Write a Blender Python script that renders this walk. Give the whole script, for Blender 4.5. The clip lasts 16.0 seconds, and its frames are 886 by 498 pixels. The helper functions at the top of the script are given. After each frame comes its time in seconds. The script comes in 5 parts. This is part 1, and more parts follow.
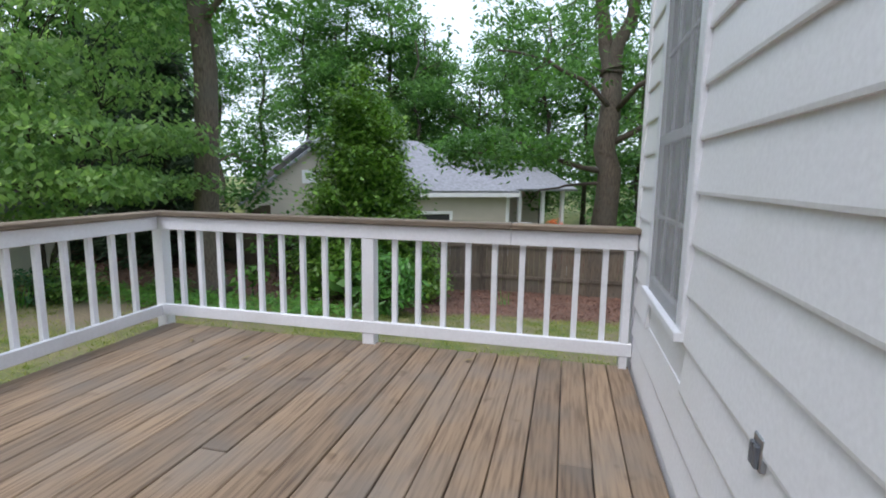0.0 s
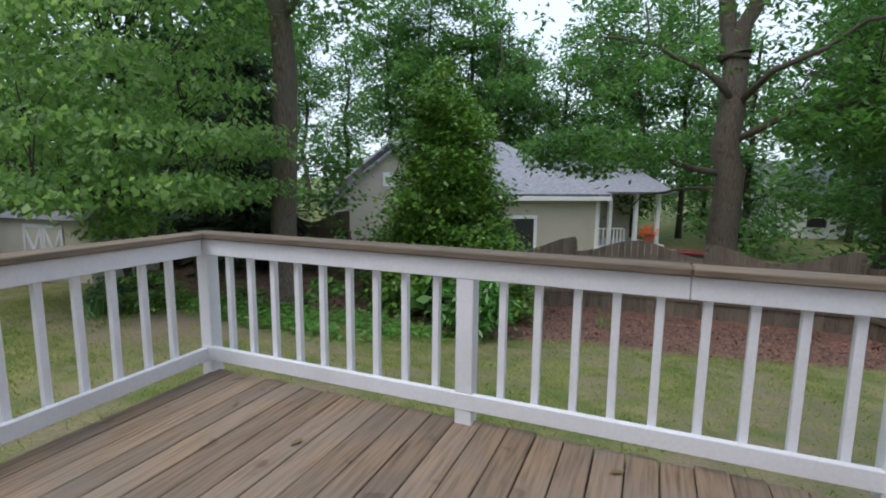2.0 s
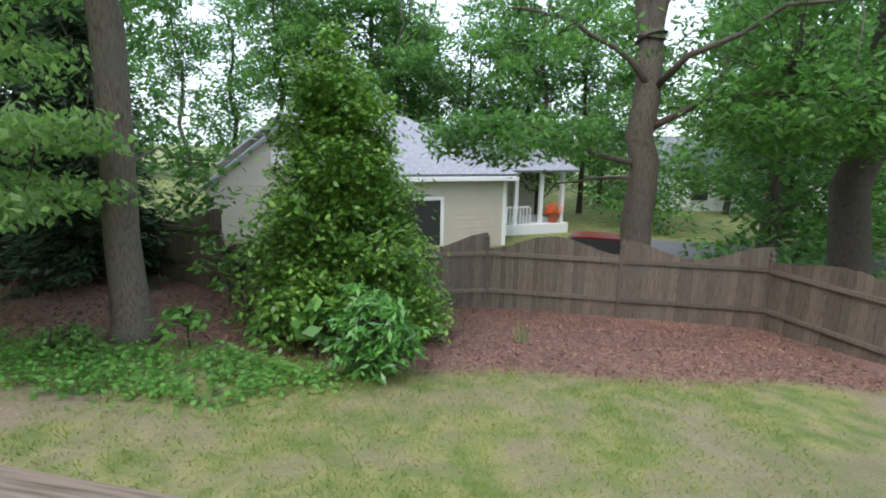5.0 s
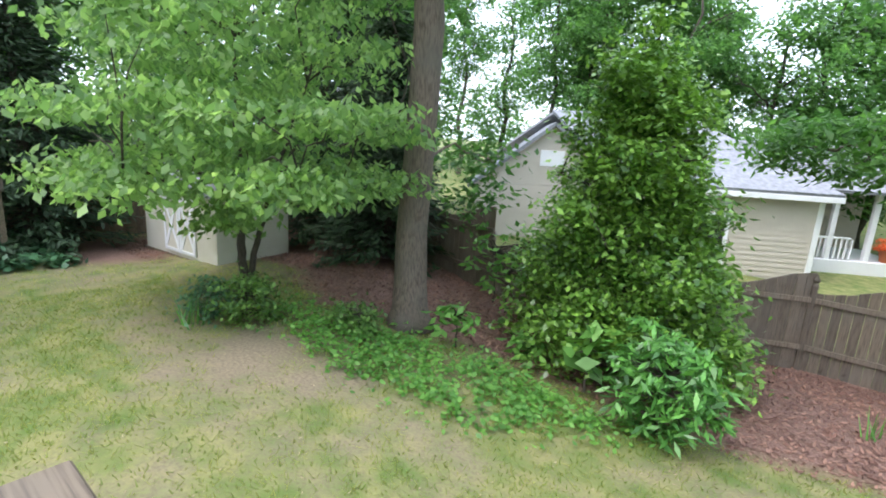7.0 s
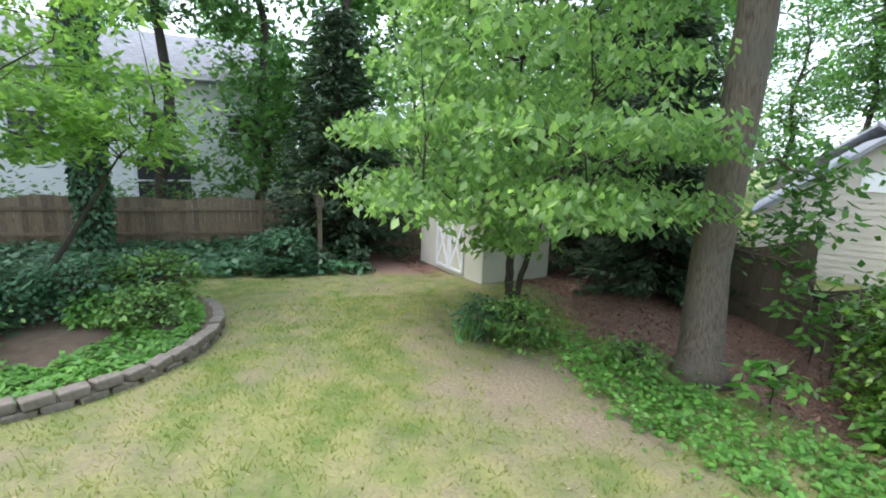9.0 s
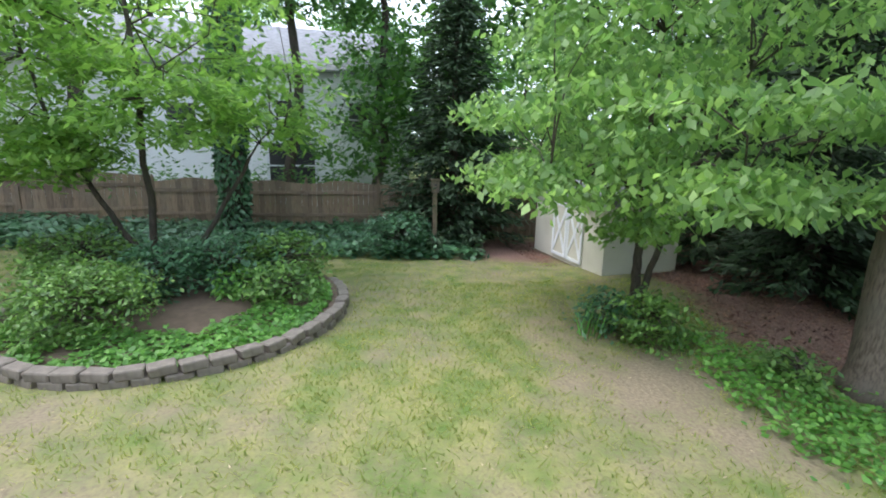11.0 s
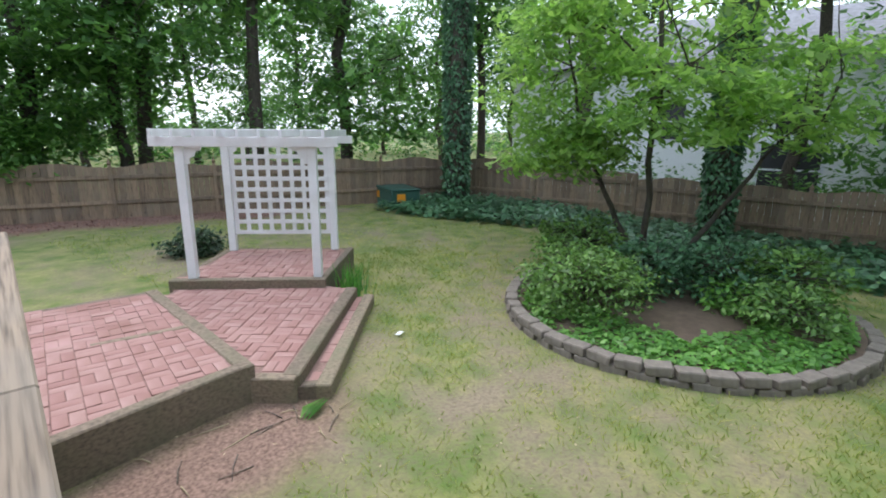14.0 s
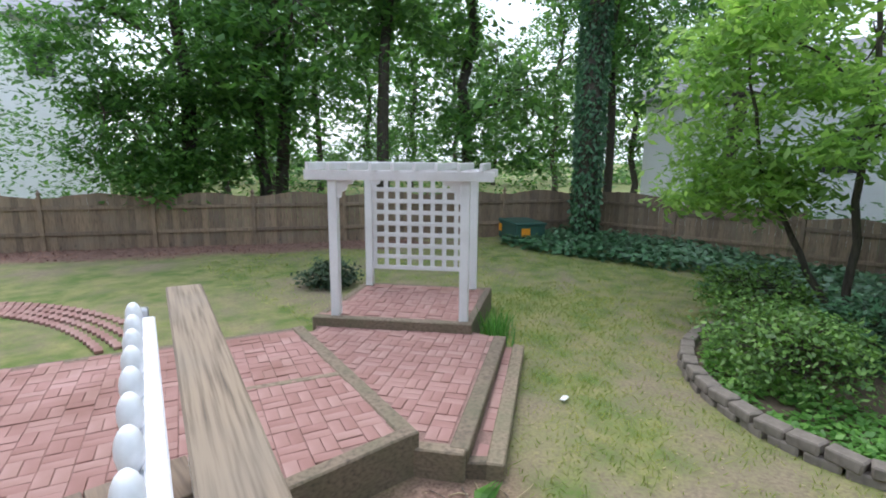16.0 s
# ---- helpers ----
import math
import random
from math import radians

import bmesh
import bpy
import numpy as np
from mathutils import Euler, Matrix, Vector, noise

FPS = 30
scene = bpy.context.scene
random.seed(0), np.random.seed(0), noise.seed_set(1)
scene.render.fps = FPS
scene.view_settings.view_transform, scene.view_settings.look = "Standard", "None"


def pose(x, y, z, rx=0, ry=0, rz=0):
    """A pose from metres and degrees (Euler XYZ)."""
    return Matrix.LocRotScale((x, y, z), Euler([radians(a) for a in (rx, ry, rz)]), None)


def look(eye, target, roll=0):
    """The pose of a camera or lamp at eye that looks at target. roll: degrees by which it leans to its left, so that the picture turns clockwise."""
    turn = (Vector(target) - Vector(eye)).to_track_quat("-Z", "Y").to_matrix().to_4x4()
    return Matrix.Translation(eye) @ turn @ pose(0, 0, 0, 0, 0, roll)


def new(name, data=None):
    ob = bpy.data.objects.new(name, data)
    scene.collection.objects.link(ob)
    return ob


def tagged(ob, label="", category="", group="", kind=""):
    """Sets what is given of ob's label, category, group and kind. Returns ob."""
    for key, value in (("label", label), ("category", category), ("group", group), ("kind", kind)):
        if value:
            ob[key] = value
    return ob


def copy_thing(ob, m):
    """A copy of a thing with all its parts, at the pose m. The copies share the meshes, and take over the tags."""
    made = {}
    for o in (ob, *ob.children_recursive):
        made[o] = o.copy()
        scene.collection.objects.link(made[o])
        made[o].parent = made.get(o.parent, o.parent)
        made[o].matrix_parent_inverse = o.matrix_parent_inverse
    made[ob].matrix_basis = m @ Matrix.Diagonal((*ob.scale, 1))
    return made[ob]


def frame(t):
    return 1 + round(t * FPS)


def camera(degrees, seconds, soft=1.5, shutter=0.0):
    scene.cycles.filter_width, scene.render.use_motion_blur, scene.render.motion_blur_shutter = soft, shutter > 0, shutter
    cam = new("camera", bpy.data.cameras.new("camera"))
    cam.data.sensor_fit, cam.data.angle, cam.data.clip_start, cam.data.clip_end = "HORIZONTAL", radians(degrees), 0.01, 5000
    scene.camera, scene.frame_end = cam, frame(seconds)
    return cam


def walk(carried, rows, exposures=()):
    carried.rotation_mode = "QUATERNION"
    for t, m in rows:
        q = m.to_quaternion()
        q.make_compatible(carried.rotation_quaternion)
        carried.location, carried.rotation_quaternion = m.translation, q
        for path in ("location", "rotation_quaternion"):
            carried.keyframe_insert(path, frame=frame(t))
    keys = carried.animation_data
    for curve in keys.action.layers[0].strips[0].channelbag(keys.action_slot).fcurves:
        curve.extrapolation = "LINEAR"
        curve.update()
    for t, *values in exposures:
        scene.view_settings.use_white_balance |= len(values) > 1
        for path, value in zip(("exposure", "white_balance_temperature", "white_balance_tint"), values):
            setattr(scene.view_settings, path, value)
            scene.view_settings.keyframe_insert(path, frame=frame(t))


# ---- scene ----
cam = camera(83.1, 16.0, soft=1.9)
PATH = [
    (0, (3.215, -3.4, 1.25), (2.747, -1.477, 0.962), 0.8),
    (0.5, (3.177, -3.256, 1.227), (2.622, -1.361, 0.906), 0.7),
    (1, (3.057, -3.045, 1.245), (2.389, -1.193, 0.894), 0.6),
    (1.5, (2.869, -2.761, 1.254), (2.116, -0.937, 0.93), 0.4),
    (2, (2.69, -2.399, 1.314), (1.93, -0.572, 1.026), 0.6),
    (2.5, (2.556, -2.029, 1.349), (1.88, -0.163, 1.1), 0.7),
    (3, (2.39, -1.658, 1.358), (1.863, 0.257, 1.129), 0.4),
    (3.5, (2.269, -1.319, 1.368), (1.908, 0.634, 1.133), 0.5),
    (5.8, (2.253, -0.677, 1.896), (1.755, 1.198, 1.408), 2.9),
    (6, (2.111, -0.625, 1.895), (1.489, 1.213, 1.409), 3.1),
    (6.5, (1.732, -0.378, 1.861), (0.806, 1.331, 1.39), 3.3),
    (7, (1.287, -0.2, 1.765), (0.052, 1.31, 1.322), 3.5),
    (7.5, (0.978, -0.227, 1.706), (-0.488, 1.065, 1.276), 3.5),
    (8, (0.746, -0.271, 1.656), (-0.895, 0.797, 1.247), 3.2),
    (8.5, (0.611, -0.301, 1.621), (-1.134, 0.593, 1.224), 2.6),
    (8.7, (0.562, -0.317, 1.611), (-1.209, 0.526, 1.221), 2.3),
    (10.8, (0.225, -0.51, 1.56), (-1.658, 0.004, 1.124), 1.3),
    (11, (0.23, -0.525, 1.55), (-1.678, -0.123, 1.104), 1.4),
    (11.5, (0.23, -0.56, 1.52), (-1.707, -0.451, 1.034), 1.5),
    (12, (0.16, -0.536, 1.513), (-1.748, -0.768, 0.958), 1.0),
    (12.5, (0.053, -0.714, 1.447), (-1.793, -1.218, 0.864), 0.8),
    (13, (0.047, -0.973, 1.419), (-1.719, -1.724, 0.856), 0.7),
    (13.5, (0.071, -1.123, 1.44), (-1.604, -2.089, 0.929), 0.7),
    (14, (0.031, -1.258, 1.469), (-1.522, -2.43, 1.005), 0.4),
    (14.5, (0.031, -1.454, 1.466), (-1.426, -2.759, 1.049), 0.7),
    (15, (0.06, -1.733, 1.483), (-1.32, -3.127, 1.093), 0.8),
    (15.5, (0.021, -1.984, 1.492), (-1.299, -3.441, 1.124), 0.6),
    (16, (0.005, -2.23, 1.502), (-1.3, -3.705, 1.149), 0.5),
]
EXPOSURES = [(t, s, 6250, 16) for t, s in ((0, 0.32), (1, -0.02), (2, 0.0), (3.5, 0.12), (6, 1.1), (8.5, 1.28), (11, 1.18), (12.5, 1.2), (13.5, 0.9), (14.5, 0.8), (16, 0.68))]
walk(cam, [(t, look(eye, target, roll)) for t, eye, target, roll in PATH], EXPOSURES)

# ---- light: an overcast day ----
world = bpy.data.worlds.new("overcast_sky")
scene.world = world
world.use_nodes = True
wn, wl = world.node_tree.nodes, world.node_tree.links
wn.clear()
sky = wn.new("ShaderNodeTexSky")
sky.sky_type = "NISHITA"
sky.sun_disc = False
sky.sun_elevation, sky.sun_rotation = radians(55), radians(200)
sky.air_density, sky.dust_density = 1.0, 4.0
bg_sky = wn.new("ShaderNodeBackground")
bg_sky.inputs["Strength"].default_value = 0.06
wl.new(sky.outputs[0], bg_sky.inputs["Color"])
bg_cloud = wn.new("ShaderNodeBackground")
bg_cloud.inputs["Color"].default_value = (0.84, 0.96, 1.06, 1)
bg_cloud.inputs["Strength"].default_value = 1.0
both = wn.new("ShaderNodeAddShader")
wl.new(bg_sky.outputs[0], both.inputs[0])
wl.new(bg_cloud.outputs[0], both.inputs[1])
wo = wn.new("ShaderNodeOutputWorld")
wl.new(both.outputs[0], wo.inputs["Surface"])
sun_data = bpy.data.lights.new("sun", "SUN")
sun_data.energy, sun_data.angle, sun_data.color = 1.0, radians(25), (1.0, 0.98, 0.95)
sun = new("sun", sun_data)
sun.matrix_world = look((0, 0, 30), (6, 14, 0))


# ---- materials ----
def mat(name, rough=0.8, metal=0.0):
    m = bpy.data.materials.new(name)
    m.use_nodes = True
    nt = m.node_tree
    b = nt.nodes["Principled BSDF"]
    b.inputs["Roughness"].default_value = rough
    b.inputs["Metallic"].default_value = metal
    return m, nt, b


def node(nt, kind, **kw):
    n = nt.nodes.new(kind)
    for k, v in kw.items():
        n.inputs[k].default_value = v
    return n


def noise_tex(nt, scale, detail=4.0, stretch=None, space="Object"):
    tc = nt.nodes.new("ShaderNodeTexCoord")
    out = tc.outputs[space]
    if stretch:
        mp = nt.nodes.new("ShaderNodeMapping")
        mp.inputs["Scale"].default_value = stretch
        nt.links.new(out, mp.inputs["Vector"])
        out = mp.outputs[0]
    n = nt.nodes.new("ShaderNodeTexNoise")
    n.inputs["Scale"].default_value, n.inputs["Detail"].default_value = scale, detail
    nt.links.new(out, n.inputs["Vector"])
    return n.outputs["Fac"]


def ramp(nt, fac, stops):
    r = nt.nodes.new("ShaderNodeValToRGB")
    e = r.color_ramp.elements
    while len(e) < len(stops):
        e.new(0.5)
    for s, (p, c) in zip(e, stops):
        s.position, s.color = p, (*c, 1)
    nt.links.new(fac, r.inputs[0])
    return r.outputs[0]


def mix(nt, fac, a, b, how="MIX"):
    m = nt.nodes.new("ShaderNodeMix")
    m.data_type, m.blend_type = "RGBA", how
    for sock, v in ((m.inputs[0], fac), (m.inputs[6], a), (m.inputs[7], b)):
        if isinstance(v, (int, float)):
            sock.default_value = v
        elif isinstance(v, tuple):
            sock.default_value = (*v, 1)
        else:
            nt.links.new(v, sock)
    return m.outputs[2]


def bump(nt, b, fac, strength, distance=0.01):
    n = node(nt, "ShaderNodeBump", Strength=strength, Distance=distance)
    nt.links.new(fac, n.inputs["Height"])
    nt.links.new(n.outputs[0], b.inputs["Normal"])


def paint(name, colour, dirt=(0.35, 0.33, 0.28), amount=0.25, rough=0.5):
    """Painted surface with soft grime at two scales."""
    m, nt, b = mat(name, rough)
    big = ramp(nt, noise_tex(nt, 1.7, 5), [(0.45, (0, 0, 0)), (0.8, (amount, amount, amount))])
    fine = noise_tex(nt, 60, 3)
    c = mix(nt, big, colour, dirt)
    c = mix(nt, 0.12, c, ramp(nt, fine, [(0.3, (0.4, 0.4, 0.4)), (0.7, (1, 1, 1))]), "MULTIPLY")
    nt.links.new(c, b.inputs["Base Color"])
    bump(nt, b, fine, 0.15, 0.002)
    return m


def wood(name, dark, light, grey, stretch, rough=0.8):
    """Weathered timber: grain along one axis, grey patches, board to board change."""
    m, nt, b = mat(name, rough)
    grain = noise_tex(nt, 9, 8, stretch)
    info = nt.nodes.new("ShaderNodeObjectInfo")
    c = ramp(nt, grain, [(0.3, dark), (0.55, light), (0.75, tuple(v * 1.15 for v in light))])
    patch = ramp(nt, noise_tex(nt, 2.2, 5), [(0.42, (0, 0, 0)), (0.7, (0.75, 0.75, 0.75))])
    c = mix(nt, patch, c, grey)
    tone = ramp(nt, info.outputs["Random"], [(0.0, (0.68, 0.66, 0.64)), (1.0, (1.12, 1.08, 1.02))])
    c = mix(nt, 1.0, c, tone, "MULTIPLY")
    stain = ramp(nt, noise_tex(nt, 5, 2), [(0.66, (1, 1, 1)), (0.74, (0.45, 0.4, 0.36))])
    c = mix(nt, 0.6, c, stain, "MULTIPLY")
    nt.links.new(c, b.inputs["Base Color"])
    bump(nt, b, grain, 0.5, 0.004)
    return m


def foliage(name, dark, light, translucent=0.5, rough=0.5):
    """Leaves: each one its own green, with light passing through."""
    m = bpy.data.materials.new(name)
    m.use_nodes = True
    nt = m.node_tree
    b = nt.nodes["Principled BSDF"]
    b.inputs["Roughness"].default_value = rough
    geo = nt.nodes.new("ShaderNodeNewGeometry")
    c = ramp(nt, geo.outputs["Random Per Island"], [(0.0, dark), (0.6, tuple((p + q) / 2 for p, q in zip(dark, light))), (1.0, light)])
    big = ramp(nt, noise_tex(nt, 0.7, 3), [(0.3, (1.25, 1.3, 1.3)), (0.7, (2.0, 1.9, 1.75))])
    c = mix(nt, 1.0, c, big, "MULTIPLY")
    nt.links.new(c, b.inputs["Base Color"])
    tr = nt.nodes.new("ShaderNodeBsdfTranslucent")
    nt.links.new(mix(nt, 1.0, c, (1.5, 1.6, 1.1), "MULTIPLY"), tr.inputs["Color"])
    ms = node(nt, "ShaderNodeMixShader", Fac=translucent)
    nt.links.new(b.outputs[0], ms.inputs[1])
    nt.links.new(tr.outputs[0], ms.inputs[2])
    nt.links.new(ms.outputs[0], nt.nodes["Material Output"].inputs["Surface"])
    return m


def plain(name, colour, rough=0.6, metal=0.0, scale=25):
    m, nt, b = mat(name, rough, metal)
    n = noise_tex(nt, scale, 4)
    nt.links.new(mix(nt, 1.0, colour, ramp(nt, n, [(0.3, (0.75, 0.75, 0.75)), (0.7, (1.15, 1.15, 1.15))]), "MULTIPLY"), b.inputs["Base Color"])
    bump(nt, b, n, 0.2, 0.004)
    return m


WHITE = paint("white_paint", (0.82, 0.84, 0.89), amount=0.18)
ARBOR_WHITE = paint("weathered_white_paint", (0.78, 0.78, 0.80), (0.40, 0.38, 0.34), 0.4)
SIDING = paint("cream_siding", (0.84, 0.85, 0.88), (0.66, 0.64, 0.58), 0.25, 0.45)
TRIM = paint("window_trim", (0.78, 0.80, 0.85), amount=0.1, rough=0.35)
VINYL = paint("gate_vinyl", (0.86, 0.88, 0.92), amount=0.05, rough=0.3)
DECK = wood("deck_boards", (0.15, 0.105, 0.072), (0.30, 0.22, 0.15), (0.22, 0.195, 0.17), (6, 0.35, 6))
CAP_X = wood("rail_cap_wood_across", (0.10, 0.078, 0.058), (0.245, 0.198, 0.148), (0.21, 0.185, 0.155), (0.35, 9, 9))
FENCE = wood("fence_wood", (0.12, 0.09, 0.065), (0.24, 0.175, 0.12), (0.20, 0.165, 0.13), (7, 7, 0.5))
FENCE_DARK = wood("old_fence_wood", (0.10, 0.08, 0.062), (0.19, 0.155, 0.12), (0.17, 0.15, 0.13), (7, 7, 0.5))
TIMBER = wood("landscape_timber", (0.12, 0.095, 0.07), (0.24, 0.19, 0.14), (0.15, 0.15, 0.09), (3, 3, 5))
LIGHT_SIDING = paint("neighbour_siding", (0.55, 0.50, 0.43), (0.40, 0.36, 0.3), 0.3)
PALE_SIDING = paint("pale_siding", (0.86, 0.87, 0.89), (0.6, 0.6, 0.6), 0.2)
CREAM = paint("shed_cream", (0.62, 0.60, 0.52), (0.40, 0.38, 0.3), 0.4)
ROOF = plain("grey_shingles", (0.27, 0.28, 0.31), 0.9, 0, 6)
# near-black for glass, and for shade coloured into gaps and openings
DARK = plain("dark_shade_and_glass", (0.03, 0.03, 0.035), 0.4)
RED_CAR = plain("red_car_paint", (0.16, 0.015, 0.02), 0.25)
RUBBER = plain("black_rubber", (0.02, 0.02, 0.02), 0.8)
STEEL = plain("galvanised_steel", (0.45, 0.47, 0.50), 0.35, 0.9)
GREY_PLASTIC = plain("dark_grey_plastic", (0.11, 0.12, 0.14), 0.4)
GREEN_BOX = plain("green_enamel", (0.03, 0.09, 0.07), 0.5)
ORANGE = plain("orange_sticker", (0.75, 0.30, 0.02), 0.5)
BLOCK = plain("concrete_block", (0.20, 0.172, 0.145), 0.95, 0, 14)
BARK = wood("bark", (0.07, 0.055, 0.045), (0.19, 0.155, 0.125), (0.15, 0.14, 0.12), (5, 5, 0.8), 0.95)
BARK_DARK = wood("dark_bark", (0.03, 0.025, 0.02), (0.09, 0.075, 0.06), (0.07, 0.07, 0.06), (5, 5, 0.8), 0.95)
SAND = plain("joint_sand", (0.25, 0.155, 0.13), 0.95, 0, 40)
ASPHALT = plain("asphalt", (0.13, 0.13, 0.14), 0.9, 0, 40)
PAPER = plain("white_litter", (0.8, 0.8, 0.8), 0.7)
TERRACOTTA = plain("terracotta", (0.40, 0.12, 0.05), 0.8)

OAK = foliage("oak_leaves", (0.026, 0.072, 0.02), (0.085, 0.185, 0.045))
OAK_FAR = foliage("far_tree_leaves", (0.028, 0.075, 0.025), (0.09, 0.19, 0.05))
DOGWOOD = foliage("dogwood_leaves", (0.075, 0.145, 0.055), (0.19, 0.29, 0.11), 0.55)
MYRTLE = foliage("myrtle_leaves", (0.085, 0.165, 0.045), (0.22, 0.33, 0.10), 0.55)
HOLLY = foliage("holly_leaves", (0.032, 0.085, 0.014), (0.16, 0.29, 0.05), 0.25, 0.32)
RHODO = foliage("rhododendron_leaves", (0.035, 0.11, 0.025), (0.10, 0.26, 0.05), 0.2, 0.35)
CONIFER = foliage("conifer_needles", (0.012, 0.028, 0.014), (0.03, 0.06, 0.025), 0.1, 0.7)
IVY = foliage("ivy_leaves", (0.02, 0.06, 0.03), (0.06, 0.14, 0.07), 0.15, 0.4)
SHRUB = foliage("shrub_leaves", (0.035, 0.085, 0.02), (0.12, 0.22, 0.05), 0.25)
BRIGHT = foliage("groundcover_leaves", (0.045, 0.13, 0.025), (0.115, 0.25, 0.05), 0.35)
BLADES = foliage("grass_blades", (0.10, 0.145, 0.034), (0.21, 0.205, 0.078), 0.6, 0.9)
CHIPS = foliage("mulch_chips", (0.055, 0.026, 0.02), (0.20, 0.115, 0.088), 0.0, 0.95)
LITTER = foliage("dead_leaf_litter", (0.16, 0.13, 0.07), (0.33, 0.28, 0.19), 0.0, 0.9)


def brick_mat(name):
    m, nt, b = mat(name, 0.85)
    info = nt.nodes.new("ShaderNodeObjectInfo")
    geo = nt.nodes.new("ShaderNodeNewGeometry")
    add = nt.nodes.new("ShaderNodeMath")
    add.operation = "ADD"
    nt.links.new(info.outputs["Random"], add.inputs[0])
    nt.links.new(geo.outputs["Random Per Island"], add.inputs[1])
    fr = nt.nodes.new("ShaderNodeMath")
    fr.operation = "FRACT"
    nt.links.new(add.outputs[0], fr.inputs[0])
    c = ramp(nt, fr.outputs[0], [(0.0, (0.31, 0.17, 0.152)), (0.5, (0.36, 0.21, 0.19)), (1.0, (0.39, 0.245, 0.222))])
    stain = ramp(nt, noise_tex(nt, 1.6, 5, None, "Object"), [(0.35, (0.75, 0.68, 0.62)), (0.65, (1.1, 1.1, 1.1))])
    c = mix(nt, 1.0, c, stain, "MULTIPLY")
    nt.links.new(c, b.inputs["Base Color"])
    bump(nt, b, noise_tex(nt, 70, 4), 0.4, 0.003)
    return m


BRICK = brick_mat("red_paver")


def ground_mat():
    m, nt, b = mat("lawn_soil", 0.95)

    def attr(n):
        a = nt.nodes.new("ShaderNodeAttribute")
        a.attribute_name = n
        return a.outputs["Fac"]
    fine = noise_tex(nt, 30, 10)
    mid = noise_tex(nt, 3.0, 6)
    grass = mix(nt, ramp(nt, mid, [(0.35, (0, 0, 0)), (0.65, (1, 1, 1))]), (0.10, 0.155, 0.03), (0.245, 0.24, 0.09))
    soil = mix(nt, ramp(nt, fine, [(0.2, (0, 0, 0)), (0.85, (1, 1, 1))]), (0.17, 0.135, 0.09), (0.31, 0.25, 0.17))
    edge = nt.nodes.new("ShaderNodeMath")
    edge.operation = "ADD"
    off = nt.nodes.new("ShaderNodeMath")
    off.operation = "MULTIPLY_ADD"
    nt.links.new(fine, off.inputs[0])
    off.inputs[1].default_value, off.inputs[2].default_value = 0.9, -0.45
    nt.links.new(attr("cover"), edge.inputs[0])
    nt.links.new(off.outputs[0], edge.inputs[1])
    c = mix(nt, ramp(nt, edge.outputs[0], [(0.15, (0, 0, 0)), (0.8, (1, 1, 1))]), soil, grass)
    mulch = mix(nt, ramp(nt, noise_tex(nt, 40, 6), [(0.35, (0, 0, 0)), (0.65, (1, 1, 1))]), (0.11, 0.055, 0.042), (0.30, 0.18, 0.145))
    c = mix(nt, attr("mulch"), c, mulch)
    c = mix(nt, 0.5, c, ramp(nt, fine, [(0.3, (0.72, 0.72, 0.68)), (0.7, (1.1, 1.1, 1.1))]), "MULTIPLY")
    nt.links.new(c, b.inputs["Base Color"])
    bump(nt, b, fine, 0.4, 0.02)
    return m


# ---- building helpers ----
def box(bm, x0, x1, y0, y1, z0, z1, bevel=0.0):
    r = bmesh.ops.create_cube(bm, size=1, matrix=Matrix.Translation(((x0 + x1) / 2, (y0 + y1) / 2, (z0 + z1) / 2)) @ Matrix.Diagonal((x1 - x0, y1 - y0, z1 - z0, 1)))
    if bevel:
        es = list({e for v in r["verts"] for e in v.link_edges})
        bmesh.ops.bevel(bm, geom=es, offset=bevel, segments=1, affect="EDGES")
    return bm


def boxed(x0, x1, y0, y1, z0, z1, bevel=0.004):
    return box(bmesh.new(), x0, x1, y0, y1, z0, z1, bevel)


def cyl(bm, p, r0, r1, h, seg=12, axis="Z"):
    m = Matrix.Translation(p)
    if axis == "X":
        m = m @ pose(0, 0, 0, 0, 90, 0)
    if axis == "Y":
        m = m @ pose(0, 0, 0, -90, 0, 0)
    bmesh.ops.create_cone(bm, cap_ends=True, segments=seg, radius1=r0, radius2=r1, depth=h, matrix=m @ Matrix.Translation((0, 0, h / 2)))
    return bm


def prism(pts, z0, z1, bevel=0.0):
    """A flat-topped solid on a plan outline given counter-clockwise."""
    bm = bmesh.new()
    lo = [bm.verts.new((x, y, z0)) for x, y in pts]
    hi = [bm.verts.new((x, y, z1)) for x, y in pts]
    n = len(pts)
    bm.faces.new(hi)
    bm.faces.new(lo[::-1])
    for i in range(n):
        bm.faces.new((lo[i], lo[(i + 1) % n], hi[(i + 1) % n], hi[i]))
    bmesh.ops.recalc_face_normals(bm, faces=bm.faces)
    return bm


def tube(bm, pts, radii, seg=8):
    """A tapered, slightly uneven limb along a line of points."""
    rings = []
    for i, p in enumerate(pts):
        p = Vector(p)
        d = (Vector(pts[min(i + 1, len(pts) - 1)]) - Vector(pts[max(i - 1, 0)])).normalized()
        a = d.cross(Vector((0.3, 1, 0.1))).normalized()
        c = d.cross(a)
        rings.append([bm.verts.new(p + (a * math.cos(k * math.tau / seg) + c * math.sin(k * math.tau / seg)) * radii[i] * (1 + 0.12 * noise.noise(p * 1.3 + Vector((k * 2.1, 0, 0))))) for k in range(seg)])
    for q, r in zip(rings, rings[1:]):
        for k in range(seg):
            f = bm.faces.new((q[k], q[(k + 1) % seg], r[(k + 1) % seg], r[k]))
            f.smooth = True
    bm.faces.new(rings[-1])
    bm.faces.new(rings[0][::-1])
    return bm


